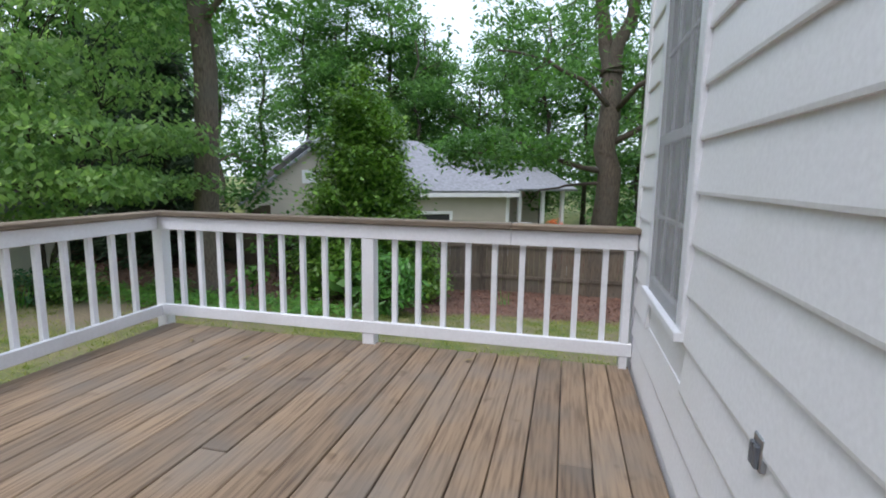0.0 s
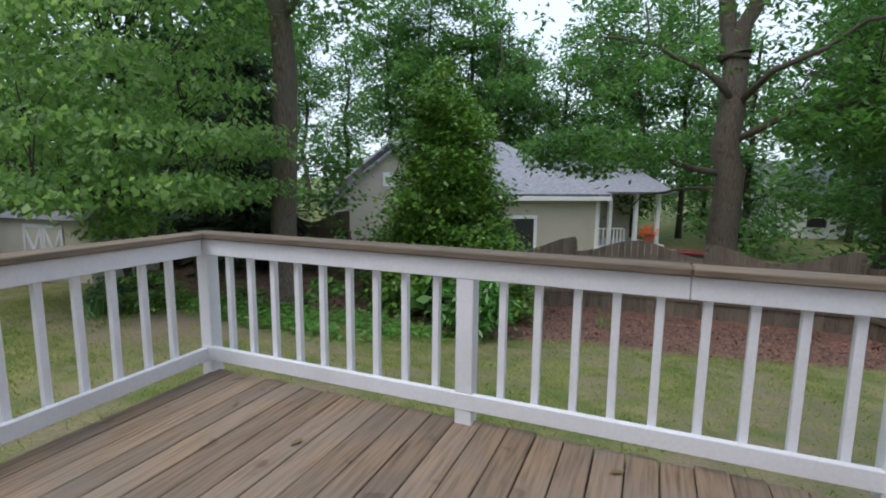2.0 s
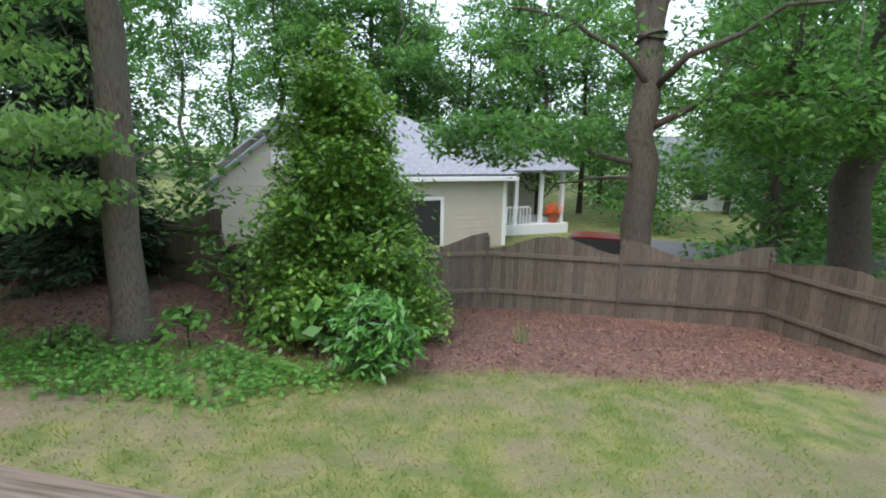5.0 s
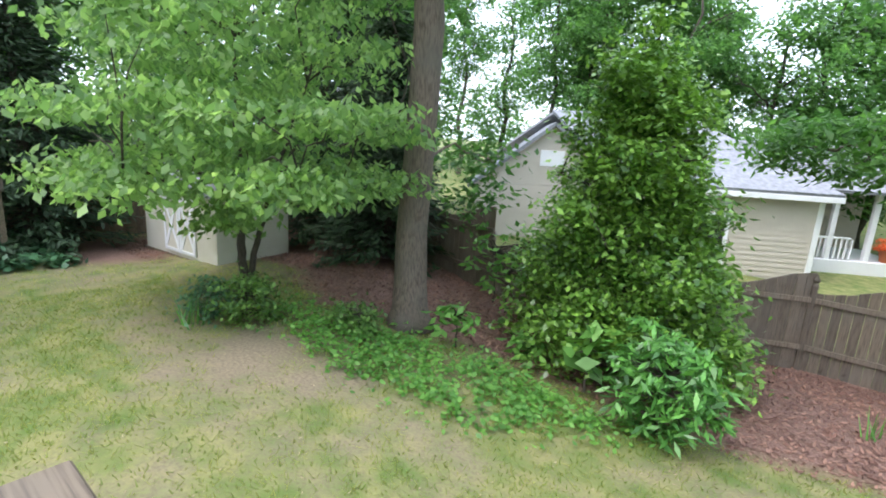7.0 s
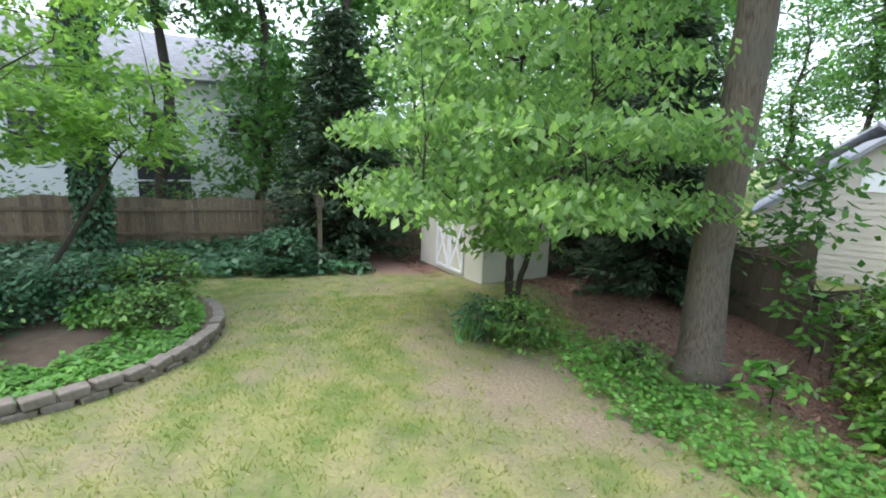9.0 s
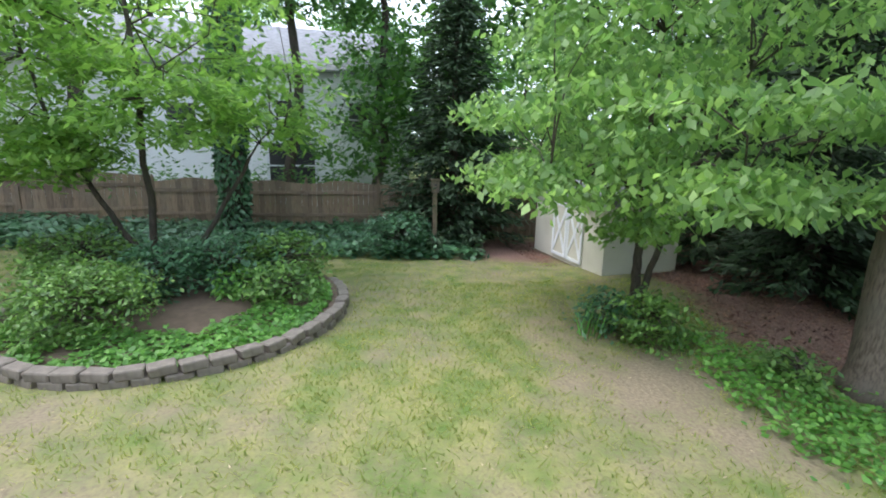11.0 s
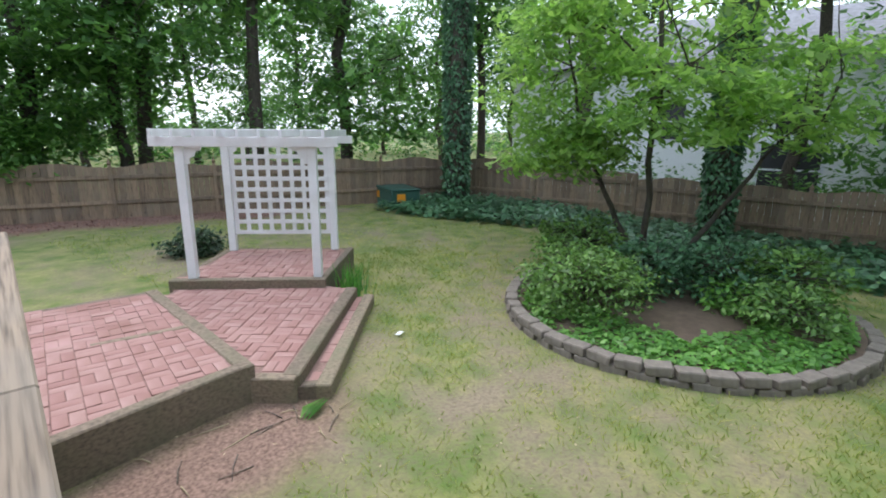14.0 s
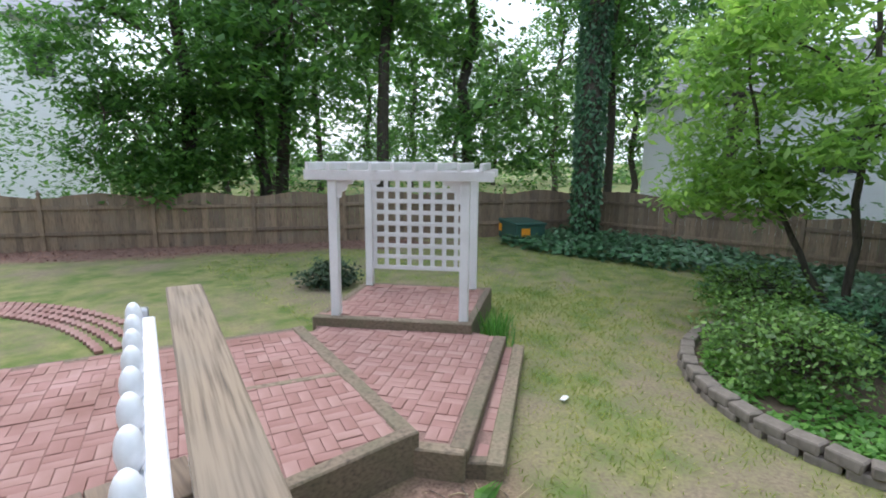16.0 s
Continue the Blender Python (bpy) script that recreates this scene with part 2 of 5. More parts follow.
def mesh_of(name, bm, material):
    me = bpy.data.meshes.new(name)
    bm.to_mesh(me)
    bm.free()
    me.materials.append(material)
    return me


def part(name, bm, material, parent, label=""):
    ob = new(name, mesh_of(name, bm, material))
    ob.parent = parent
    return tagged(ob, label)


def piece(name, me, parent, m=None):
    ob = new(name, me)
    ob.parent = parent
    if m is not None:
        ob.matrix_basis = m
    return ob


def thing(name, m, label, category, group="", kind=""):
    ob = new(name)
    ob.empty_display_size = 0.1
    ob.matrix_world = m
    return tagged(ob, label, category, group, kind)


def solid(name, bm, material, label, category="", kind="structure"):
    return tagged(new(name, mesh_of(name, bm, material)), label, category, "", kind)


def quads(name, verts, material):
    """A mesh of separate four-cornered pieces, from an array (n, 4, 3)."""
    n = len(verts)
    me = bpy.data.meshes.new(name)
    me.vertices.add(n * 4)
    me.vertices.foreach_set("co", verts.astype(np.float32).ravel())
    me.loops.add(n * 4)
    me.loops.foreach_set("vertex_index", np.arange(n * 4, dtype=np.int32))
    me.polygons.add(n)
    me.polygons.foreach_set("loop_start", np.arange(0, n * 4, 4, dtype=np.int32))
    me.polygons.foreach_set("loop_total", np.full(n, 4, dtype=np.int32))
    me.update(calc_edges=True)
    me.materials.append(material)
    return me


def leaf_quads(rng, at, size, wide=0.5, flat=0.6, droop=0.3, away=None):
    """Leaves at the given places: bent diamonds, mostly level, tips hanging a little."""
    n = len(at)
    ang = rng.uniform(0, math.tau, n)
    d = np.stack([np.cos(ang), np.sin(ang), rng.normal(-droop, 0.35, n)], 1)
    if away is not None:
        d = d * 0.7 + away
    d /= np.linalg.norm(d, axis=1)[:, None]
    up = np.stack([rng.normal(0, 1 - flat, n), rng.normal(0, 1 - flat, n), np.ones(n)], 1)
    s = np.cross(d, up)
    s /= np.linalg.norm(s, axis=1)[:, None] + 1e-6
    nrm = np.cross(s, d)
    L = (size * rng.uniform(0.65, 1.25, n))[:, None]
    base, tip = at, at + d * L
    midp = at + d * L * 0.45 - nrm * L * 0.08
    return np.stack([base, midp + s * L * wide / 2, tip, midp - s * L * wide / 2], 1)


def clumps(rng, centres, per, spread, flat=0.45):
    """Leaf places gathered round clump centres."""
    c = np.repeat(centres, per, axis=0)
    return c + rng.normal(0, 1, c.shape) * np.array([spread, spread, spread * flat])


def ellipsoid(rng, n, centre, radii, shell=0.55):
    v = rng.normal(0, 1, (n, 3))
    v /= np.linalg.norm(v, axis=1)[:, None]
    return np.array(centre) + v * (rng.uniform(shell ** 3, 1, n) ** (1 / 3))[:, None] * np.array(radii)


def ss(a, b, v):
    t = min(1.0, max(0.0, (v - a) / (b - a)))
    return t * t * (3 - 2 * t)


def ground_z(x, y):
    """The lawn falls gently to the far corner and more to the driveway side."""
    return -0.82 - 0.05 * min(8, max(0, -x - 4)) * ss(-9, -2, y) - 0.12 * min(9, max(0, y - 1)) * ss(-9, 0, x) - 0.9 * ss(10.8, 14, y) * ss(-13, -9, x)


def mulch_at(x, y):
    """Where bark mulch covers the soil: along the back fence, round the oak, by the far fences."""
    w = 0.5 * noise.noise(Vector((x * 0.6, y * 0.6, 3.0)))
    a = ss(-0.4, 0.3, y - (5.9 + 0.13 * x + w)) if x > -2.2 else ss(-0.4, 0.3, y - (5.6 - 0.35 * min(3, -2.2 - x) + w))
    if x < -5.4:
        a = ss(-0.4, 0.3, y - (5.0 + 0.18 * (-5.4 - x) + w))
    b = ss(0.4, -0.3, math.hypot((x + 11.3) / 1.6, (y - 3.6) / 1.2) - 1)
    c = ss(0.4, -0.3, abs(y + 16.0 + 0.46 * (x + 4)) - 1.3 + w) if -9 < x < 0.5 else 0
    d = 0.75 * ss(0.5, -0.3, math.hypot((x + 1.55) / 1.15, (y + 4.45) / 0.55) - 1 + w)
    inside = -14 < x < 9 and y < 10.3
    return max(a, b, c, d) if inside else (c if y < 0 else 0)


def cover_at(x, y):
    """How thick the grass stands, 0 for bare soil."""
    n = 0.55 + 0.4 * noise.noise(Vector((x * 0.35, y * 0.35, 0))) + 0.42 * noise.noise(Vector((x * 1.1, y * 1.1, 7))) + 0.4 * noise.noise(Vector((x * 3.1, y * 3.1, 2)))
    bare = 0.45 * math.exp(-(((x + 3.9) / 2.3) ** 2 + ((y - 2.5) / 1.15) ** 2)) + 0.2 * math.exp(-(((x + 3.4) / 1.5) ** 2 + ((y + 3.2) / 1.9) ** 2)) + 1.0 * math.exp(-(((x + 1.5) / 1.1) ** 2 + ((y + 4.35) / 0.6) ** 2)) + 0.4 * math.exp(-(((x - 0.9) / 0.9) ** 2 + ((y - 4.2) / 0.8) ** 2))
    return min(1, max(0, n + 0.13 - bare))

# ---- ground ----
def ground():
    far = [-400, -200, -110, -70, -45, -32, -24]
    core = list(np.arange(-18, 12.01, 0.15))
    xs = far + core + [14, 18, 24, 34, 50, 80, 150, 400]
    ys = far + list(np.arange(-20, 12.01, 0.15)) + [14, 18, 24, 34, 50, 80, 150, 400]
    nx, ny = len(xs), len(ys)
    co, cover, mulch = [], [], []
    for y in ys:
        for x in xs:
            near = -18 <= x <= 12 and -20 <= y <= 12
            co.append((x, y, ground_z(x, y) + (0.03 * noise.noise(Vector((x * 0.9, y * 0.9, 1))) if near else 0)))
            cover.append(cover_at(x, y) if near else 0.9)
            mulch.append(mulch_at(x, y) if near else 0.0)
    faces = [(j * nx + i, j * nx + i + 1, (j + 1) * nx + i + 1, (j + 1) * nx + i) for j in range(ny - 1) for i in range(nx - 1)]
    me = bpy.data.meshes.new("ground")
    me.from_pydata(co, [], faces)
    for name, vals in (("cover", cover), ("mulch", mulch)):
        me.attributes.new(name, "FLOAT", "POINT").data.foreach_set("value", vals)
    me.polygons.foreach_set("use_smooth", [True] * len(faces))
    me.materials.append(ground_mat())
    return tagged(new("ground", me), "patchy green and straw-coloured lawn with bare soil and bark mulch beds", "ground", "", "structure")


ground()

# ---- own house: lap-sided wall beside the deck ----
WALL_X, WALL_END = 3.69, 0.10
WIN = (-1.31, -0.55, 0.665, 2.25)


def own_house():
    wall = solid("wall_east", boxed(WALL_X + 0.014, 11.5, -11.0, WALL_END, -1.4, 5.6, 0), SIDING, "house wall behind the cream lap siding", "wall")
    # siding stops at the opening; the opaque pane's dark grey stands for the unlit room
    zs = np.arange(-0.936, 5.3, 0.194)
    for z in zs:
        spans = [(-11.0, WALL_END)]
        if z + 0.194 > WIN[2] - 0.05 and z < WIN[3] + 0.06:
            spans = [(-11.0, WIN[0] - 0.06), (WIN[1] + 0.06, WALL_END)]
        for y0, y1 in spans:
            bm = bmesh.new()
            prof = [(WALL_X + 0.013, z), (WALL_X - 0.008, z), (WALL_X - 0.010, z + 0.012), (WALL_X + 0.006, z + 0.204), (WALL_X + 0.013, z + 0.204)]
            a = [bm.verts.new((x, y0, zz)) for x, zz in prof]
            b = [bm.verts.new((x, y1, zz)) for x, zz in prof]
            for i in range(5):
                bm.faces.new((a[i], a[(i + 1) % 5], b[(i + 1) % 5], b[i]))
            bm.faces.new(a[::-1])
            bm.faces.new(b)
            bmesh.ops.recalc_face_normals(bm, faces=bm.faces)
            part("siding_board", bm, SIDING, wall)
    part("corner_board", boxed(WALL_X - 0.016, WALL_X + 0.10, WALL_END - 0.07, WALL_END + 0.02, -1.2, 5.5), SIDING, wall)
    roof = solid("roof_own", prism([(3.2, -11.4), (12, -11.4), (12, 0.5), (3.2, 0.5)], 5.6, 5.8), ROOF, "grey roof slab of the house by the deck", "roof")
    win = thing("window_1", pose(WALL_X, 0, 0), "white vinyl double-hung window with insect screen in cream siding", "window", "", "structure")
    y0, y1, z0, z1 = WIN
    part("window_sill", boxed(-0.045, 0.012, y0 - 0.06, y1 + 0.06, z0 - 0.04, z0), TRIM, win)
    for a, b in ((y0 - 0.06, y0 + 0.03), (y1 - 0.03, y1 + 0.06)):
        part("window_frame", boxed(-0.022, 0.012, a, b, z0, z1), TRIM, win)
    part("window_frame", boxed(-0.045, 0.012, y0 - 0.06, y1 + 0.06, z1, z1 + 0.06), TRIM, win)
    part("sash_rail", boxed(-0.018, 0.010, y0 + 0.03, y1 - 0.03, 1.42, 1.47), TRIM, win)
    part("sash_rail", boxed(-0.018, 0.010, y0 + 0.03, y1 - 0.03, z0, z0 + 0.07), TRIM, win)
    for k in (1, 2):
        yy = y0 + (y1 - y0) * k / 3
        part("glazing_bar", boxed(-0.006, 0.004, yy - 0.008, yy + 0.008, z0 + 0.05, z1, 0), TRIM, win)
    for zz in (1.06, 1.86):
        part("glazing_bar", boxed(-0.007, 0.003, y0 + 0.03, y1 - 0.03, zz - 0.008, zz + 0.008, 0), TRIM, win)
    m, nt, b = mat("window_glass", 0.08)
    b.inputs["Base Color"].default_value = (0.10, 0.11, 0.12, 1)
    b.inputs["Specular IOR Level"].default_value = 0.8
    for za, zb in ((z0 + 0.05, 1.42), (1.47, z1)):
        part("pane", boxed(0.004, 0.009, y0 + 0.03, y1 - 0.03, za, zb, 0), m, win, "grey pane behind insect screen")
    ms = bpy.data.materials.new("insect_screen")
    ms.use_nodes = True
    st = ms.node_tree
    sb = st.nodes["Principled BSDF"]
    sb.inputs["Base Color"].default_value = (0.46, 0.47, 0.49, 1)
    sb.inputs["Roughness"].default_value = 0.8
    clear = st.nodes.new("ShaderNodeBsdfTransparent")
    weave = node(st, "ShaderNodeMixShader", Fac=0.36)
    st.links.new(clear.outputs[0], weave.inputs[1])
    st.links.new(sb.outputs[0], weave.inputs[2])
    st.links.new(weave.outputs[0], st.nodes["Material Output"].inputs["Surface"])
    part("insect_screen", boxed(-0.0205, -0.0195, y0 + 0.031, y1 - 0.031, z0 + 0.004, z1 - 0.004, 0), ms, win, "fine grey insect screen")
    ob = thing("outlet_box", pose(WALL_X, -2.16, 0.62), "small grey weatherproof electrical outlet box on the siding", "outlet")
    part("box", boxed(-0.012, 0.004, -0.026, 0.026, -0.042, 0.042, 0.003), STEEL, ob)
    for dy in (-0.012, 0.012):
        part("cover_flap", boxed(-0.022, -0.011, dy - 0.010, dy + 0.010, -0.036, 0.022, 0.003), GREY_PLASTIC, ob)


own_house()

# ---- deck ----
DECK_S = -4.85


def west_edge(y):
    return -0.02 if y > -1.8 else -0.02 + (y + 1.8) * 0.2


def deck():
    # slab coloured near-black so the gaps between boards read as shaded
    d = tagged(new("deck_floor", mesh_of("deck_floor", prism([(-0.02, -1.8), (-0.60, DECK_S + 0.03), (3.68, DECK_S + 0.03), (3.68, -0.03), (-0.02, -0.03)], -0.20, -0.045), DARK)), "brown weathered pine boards over a near-black slab for the shade in the gaps", "deck floor", "", "structure")
    rng = random.Random(4)
    x = 3.6745
    while x > -0.75:
        x1, x0 = x, x - 0.141
        yn = 0.03 + rng.uniform(-0.012, 0.012)
        ytop = yn if x0 > -0.06 else min(yn, -1.8 + (x0 + 0.02) / 0.2)
        cut = rng.uniform(-3.6, -1.2) if rng.random() < 0.35 else None
        spans = [(DECK_S, ytop)] if not cut or cut > ytop - 0.5 else [(DECK_S, cut - 0.002), (cut + 0.002, ytop)]
        for a, b in spans:
            if b - a > 0.15:
                bm = boxed(x0, x1 - 0.001, a, b, -0.04, rng.uniform(-0.003, 0.003), 0.005)
                for v in bm.verts:
                    v.co.x += rng.uniform(-0.0015, 0.0015)
                part("deck_board", bm, DECK, d)
        x -= 0.1462
    part("rim_joist", boxed(-0.02, 3.68, -0.03, 0.012, -0.28, -0.042, 0.004), TIMBER, d)
    for px in (0.05, 1.83, 3.5):
        part("support_post", boxed(px - 0.07, px + 0.07, -0.2, -0.06, -1.6, -0.2, 0.006), TIMBER, d)
    # the deck's loose bits: knots are in the wood, fallen leaves lie on it
    for lx, ly, a in ((2.62, -0.18, 20), (1.15, -0.55, 70), (0.55, -0.35, 120)):
        leaf = bmesh.new()
        vs = [leaf.verts.new(p) for p in ((-0.04, 0, 0.004), (0, -0.014, 0.008), (0.045, 0.002, 0.014), (0, 0.016, 0.010))]
        leaf.faces.new(vs)
        bmesh.ops.solidify(leaf, geom=leaf.faces[:], thickness=0.002)
        ob = tagged(new("dead_leaf", mesh_of("dead_leaf", leaf, LITTER)), "curled tan dead leaf lying on the deck boards", "leaf", "leaves on the deck")
        ob.matrix_world = pose(lx, ly, 0.004, 0, 0, a)


deck()


def railing(name, p, q, posts, bays, cap_joins, cap_over, capmat, label):
    """A white deck rail from p to q: local x runs along it, local -y is the deck's side."""
    p, q = Vector(p), Vector(q)
    L = (q - p).length
    r = thing(name, pose(p.x, p.y, 0, 0, 0, math.degrees(math.atan2(q.y - p.y, q.x - p.x))), label, "railing")
    for s in posts:
        part("post", boxed(s - (0.048 if s < 3.6 else 0.026), s + (0.048 if s < 3.6 else 0.026), -0.035, 0.058, -0.30, 0.90, 0.005), WHITE, r)
    bal = mesh_of("baluster", boxed(-0.019, 0.019, -0.002, 0.036, 0.10, 0.86, 0.003), WHITE)
    for a, b, n in bays:
        for k in range(n):
            s = a + (b - a) * (k + 1) / (n + 1)
            piece("baluster", bal, r, pose(s + random.uniform(-0.004, 0.004), 0, 0, 0, random.uniform(-0.25, 0.25), 0))
    ends = [-0.04] + list(cap_joins) + [L + 0.02]
    for a, b in zip(ends, ends[1:]):
        part("top_rail", boxed(a, b - 0.003, -0.040, -0.004, 0.795, 0.899, 0.004), WHITE, r)
    part("bottom_rail", boxed(-0.03, L + 0.02, -0.042, -0.004, 0.085, 0.175, 0.004), WHITE, r)
    ends = [-cap_over[0]] + list(cap_joins) + [L + cap_over[1]]
    for a, b in zip(ends, ends[1:]):
        part("cap", boxed(a + 0.0015, b - 0.0015, -0.072, 0.072, 0.902, 0.940, 0.006), capmat, r, "weathered bare wood cap board")
    return r


railing("deck_railing", (0.0, 0.0), (3.66, 0.0), (0.0, 1.83, 3.632), ((0.0, 1.83, 9), (1.835, 3.675, 9)), (2.87,), (0.072, 0.03), CAP_X, "white painted deck railing with square balusters and wood cap")
railing("deck_railing", (0.0, -1.8), (0.0, -0.080), (0.0, ), ((-0.09, 1.72, 9),), (), (0.0, 0.0), CAP_X, "white painted deck railing with square balusters and wood cap")
railing("deck_railing", (-0.565, -4.62), (-0.012, -1.83), (0.05, 2.05), ((0.05, 2.05, 11), (2.05, 2.84, 4)), (2.13,), (0.0, 0.0), CAP_X, "white painted deck railing with cracked weathered wood cap")


def finial_gate():
    g = thing("picket_gate", pose(-0.105, -2.95, 0.03, 0, 0, 180 + 79.5), "white vinyl picket gate with egg-shaped finials folded back beside the rail", "gate")
    n = 9
    L = 1.55
    pk = bmesh.new()
    box(pk, -0.03, 0.03, -0.016, 0.016, 0.05, 0.80, 0.003)
    box(pk, -0.038, 0.038, -0.024, 0.024, 0.80, 0.815, 0.003)
    bmesh.ops.create_uvsphere(pk, u_segments=14, v_segments=9, radius=1, matrix=Matrix.Translation((0, 0, 0.865)) @ Matrix.Diagonal((0.037, 0.03, 0.058, 1)))
    for f in pk.faces:
        f.smooth = len(f.verts) < 5 and f.calc_center_median().z > 0.82
    me = mesh_of("picket", pk, VINYL)
    for k in range(n):
        piece("picket", me, g, pose(0.08 + (L - 0.16) * k / (n - 1), 0.045, 0))
    part("top_rail", boxed(-0.04, L, -0.026, 0.022, 0.70, 0.835, 0.005), VINYL, g)
    part("bottom_rail", boxed(-0.02, L, -0.022, 0.018, 0.12, 0.20, 0.005), VINYL, g)
    part("gate_post", boxed(L + 0.02, L + 0.075, -0.005, 0.05, 0.0, 0.86, 0.005), STEEL, g, "grey metal gate post")
    for zz in (0.30, 0.74):
        part("hinge", boxed(L - 0.01, L + 0.03, -0.012, 0.02, zz, zz + 0.05, 0.003), RUBBER, g, "black hinge")


finial_gate()

# ---- terrace of brick and timbers ----
UPPER = [(-2.10, -4.93), (-2.52, -7.62), (0.13, -8.30), (3.60, -8.9), (3.60, -4.93)]
MIDDLE = [(-2.12, -4.93), (-2.33, -4.66), (-4.30, -6.07), (-4.22, -6.42), (-2.98, -7.93), (-2.56, -7.62)]
LOW = [(-2.36, -4.64), (-2.50, -4.47), (-4.46, -5.86), (-4.32, -6.05)]
PLAT = [(-2.86, -7.90), (-4.16, -6.46), (-5.58, -7.46), (-4.33, -8.98)]


def inside(pts, x, y):
    c = False
    for (x0, y0), (x1, y1) in zip(pts, pts[1:] + pts[:1]):
        if (y0 > y) != (y1 > y) and x < (x1 - x0) * (y - y0) / (y1 - y0) + x0:
            c = not c
    return c


def edge_gap(pts, x, y):
    best = 9.0
    for (x0, y0), (x1, y1) in zip(pts, pts[1:] + pts[:1]):
        dx, dy = x1 - x0, y1 - y0
        t = max(0, min(1, ((x - x0) * dx + (y - y0) * dy) / (dx * dx + dy * dy)))
        best = min(best, math.hypot(x - x0 - t * dx, y - y0 - t * dy))
    return best


def terrace(name, pts, top, angle, edges, label, singles):
    area = sum(a[0] * b[1] - b[0] * a[1] for a, b in zip(pts, pts[1:] + pts[:1]))
    ring = pts if area > 0 else pts[::-1]
    base = solid(name, prism(ring, -1.15, top - 0.010), SAND, label, "patio")
    ca, sa = math.cos(radians(angle)), math.sin(radians(angle))
    rng = random.Random(11)
    me = mesh_of("brick", boxed(-0.0975, 0.0975, -0.0478, 0.0478, -0.05, 0.0, 0.004), BRICK)
    spots = []
    for i in range(-70, 70):
        for j in range(-70, 70):
            u, v = i * 0.2, j * 0.2
            for k in (-0.05, 0.05):
                a, b = (u, v + k) if (i + j) % 2 else (u + k, v)
                x, y = a * ca - b * sa, a * sa + b * ca
                if inside(pts, x, y) and edge_gap(pts, x, y) > 0.06:
                    spots.append((x, y, angle + (0 if (i + j) % 2 else 90)))
    spots.sort(key=lambda s: math.hypot(s[0] + 0.8, s[1] + 4.0))
    rest = bmesh.new()
    for n, (x, y, a) in enumerate(spots):
        m = pose(x, y, top + rng.uniform(-0.005, 0.004), rng.uniform(-1, 1), rng.uniform(-1, 1), a + rng.uniform(-1, 1))
        if n < singles:
            piece("brick", me, base, m)
        else:
            box_m = [m @ Vector(c) for c in ((-.096, -.0465, 0), (.096, -.0465, 0), (.096, .0465, 0), (-.096, .0465, 0), (-.095, -.046, -.03), (.095, -.046, -.03), (.095, .046, -.03), (-.095, .046, -.03))]
            v = [rest.verts.new(c) for c in box_m]
            rest.faces.new(v[:4])
            for q in range(4):
                rest.faces.new((v[q + 4], v[(q + 1) % 4 + 4], v[(q + 1) % 4], v[q]))
    if len(rest.verts):
        tagged(part("bricks", rest, BRICK, base), kind="stuff")
    else:
        rest.free()
    for a0, b0, w, lo in edges:
        a, b = Vector(a0), Vector(b0)
        L = (b - a).length
        ob = part("edging_timber", boxed(0, L, -w, 0, lo, top + 0.012 - 0.005 * edges.index((a0, b0, w, lo)), 0.012), TIMBER, base, "mossy weathered landscape timber")
        ob.matrix_basis = pose(a.x, a.y, 0, 0, 0, math.degrees(math.atan2(b.y - a.y, b.x - a.x)))
    return base


terrace("patio_upper", UPPER, -0.48, -14, [((-2.10, -4.88), (3.6, -4.88), 0.12, -1.1), ((-2.55, -7.64), (-2.12, -4.87), 0.14, -0.7), ((-1.42, -6.45), (-2.26, -6.2), 0.09, -0.6), ((3.6, -8.93), (0.12, -8.33), 0.09, -1.0), ((0.12, -8.33), (-2.56, -7.66), 0.09, -1.0)], "raised terrace of red brick pavers edged with timbers", 260)
terrace("patio_middle", MIDDLE, -0.60, 36, [((-4.38, -6.02), (-2.36, -4.60), 0.15, -1.1), ((-2.30, -4.58), (-2.05, -4.9), 0.12, -1.1)], "lower brick landing with mossy pavers and timber edge", 200)
terrace("patio_step", LOW, -0.70, 36, [((-4.53, -5.86), (-2.53, -4.40), 0.14, -1.1), ((-2.55, -4.42), (-2.30, -4.66), 0.10, -1.1)], "low brick step edged with a timber", 60)
terrace("patio_arbor", PLAT, -0.49, -49, [((-4.13, -6.36), (-2.80, -7.90), 0.12, -1.1), ((-5.66, -7.46), (-4.13, -6.37), 0.10, -1.1), ((-2.80, -7.91), (-4.33, -9.05), 0.10, -1.1), ((-4.33, -9.05), (-5.66, -7.48), 0.1, -1.1)], "small brick platform under the arbor", 120)


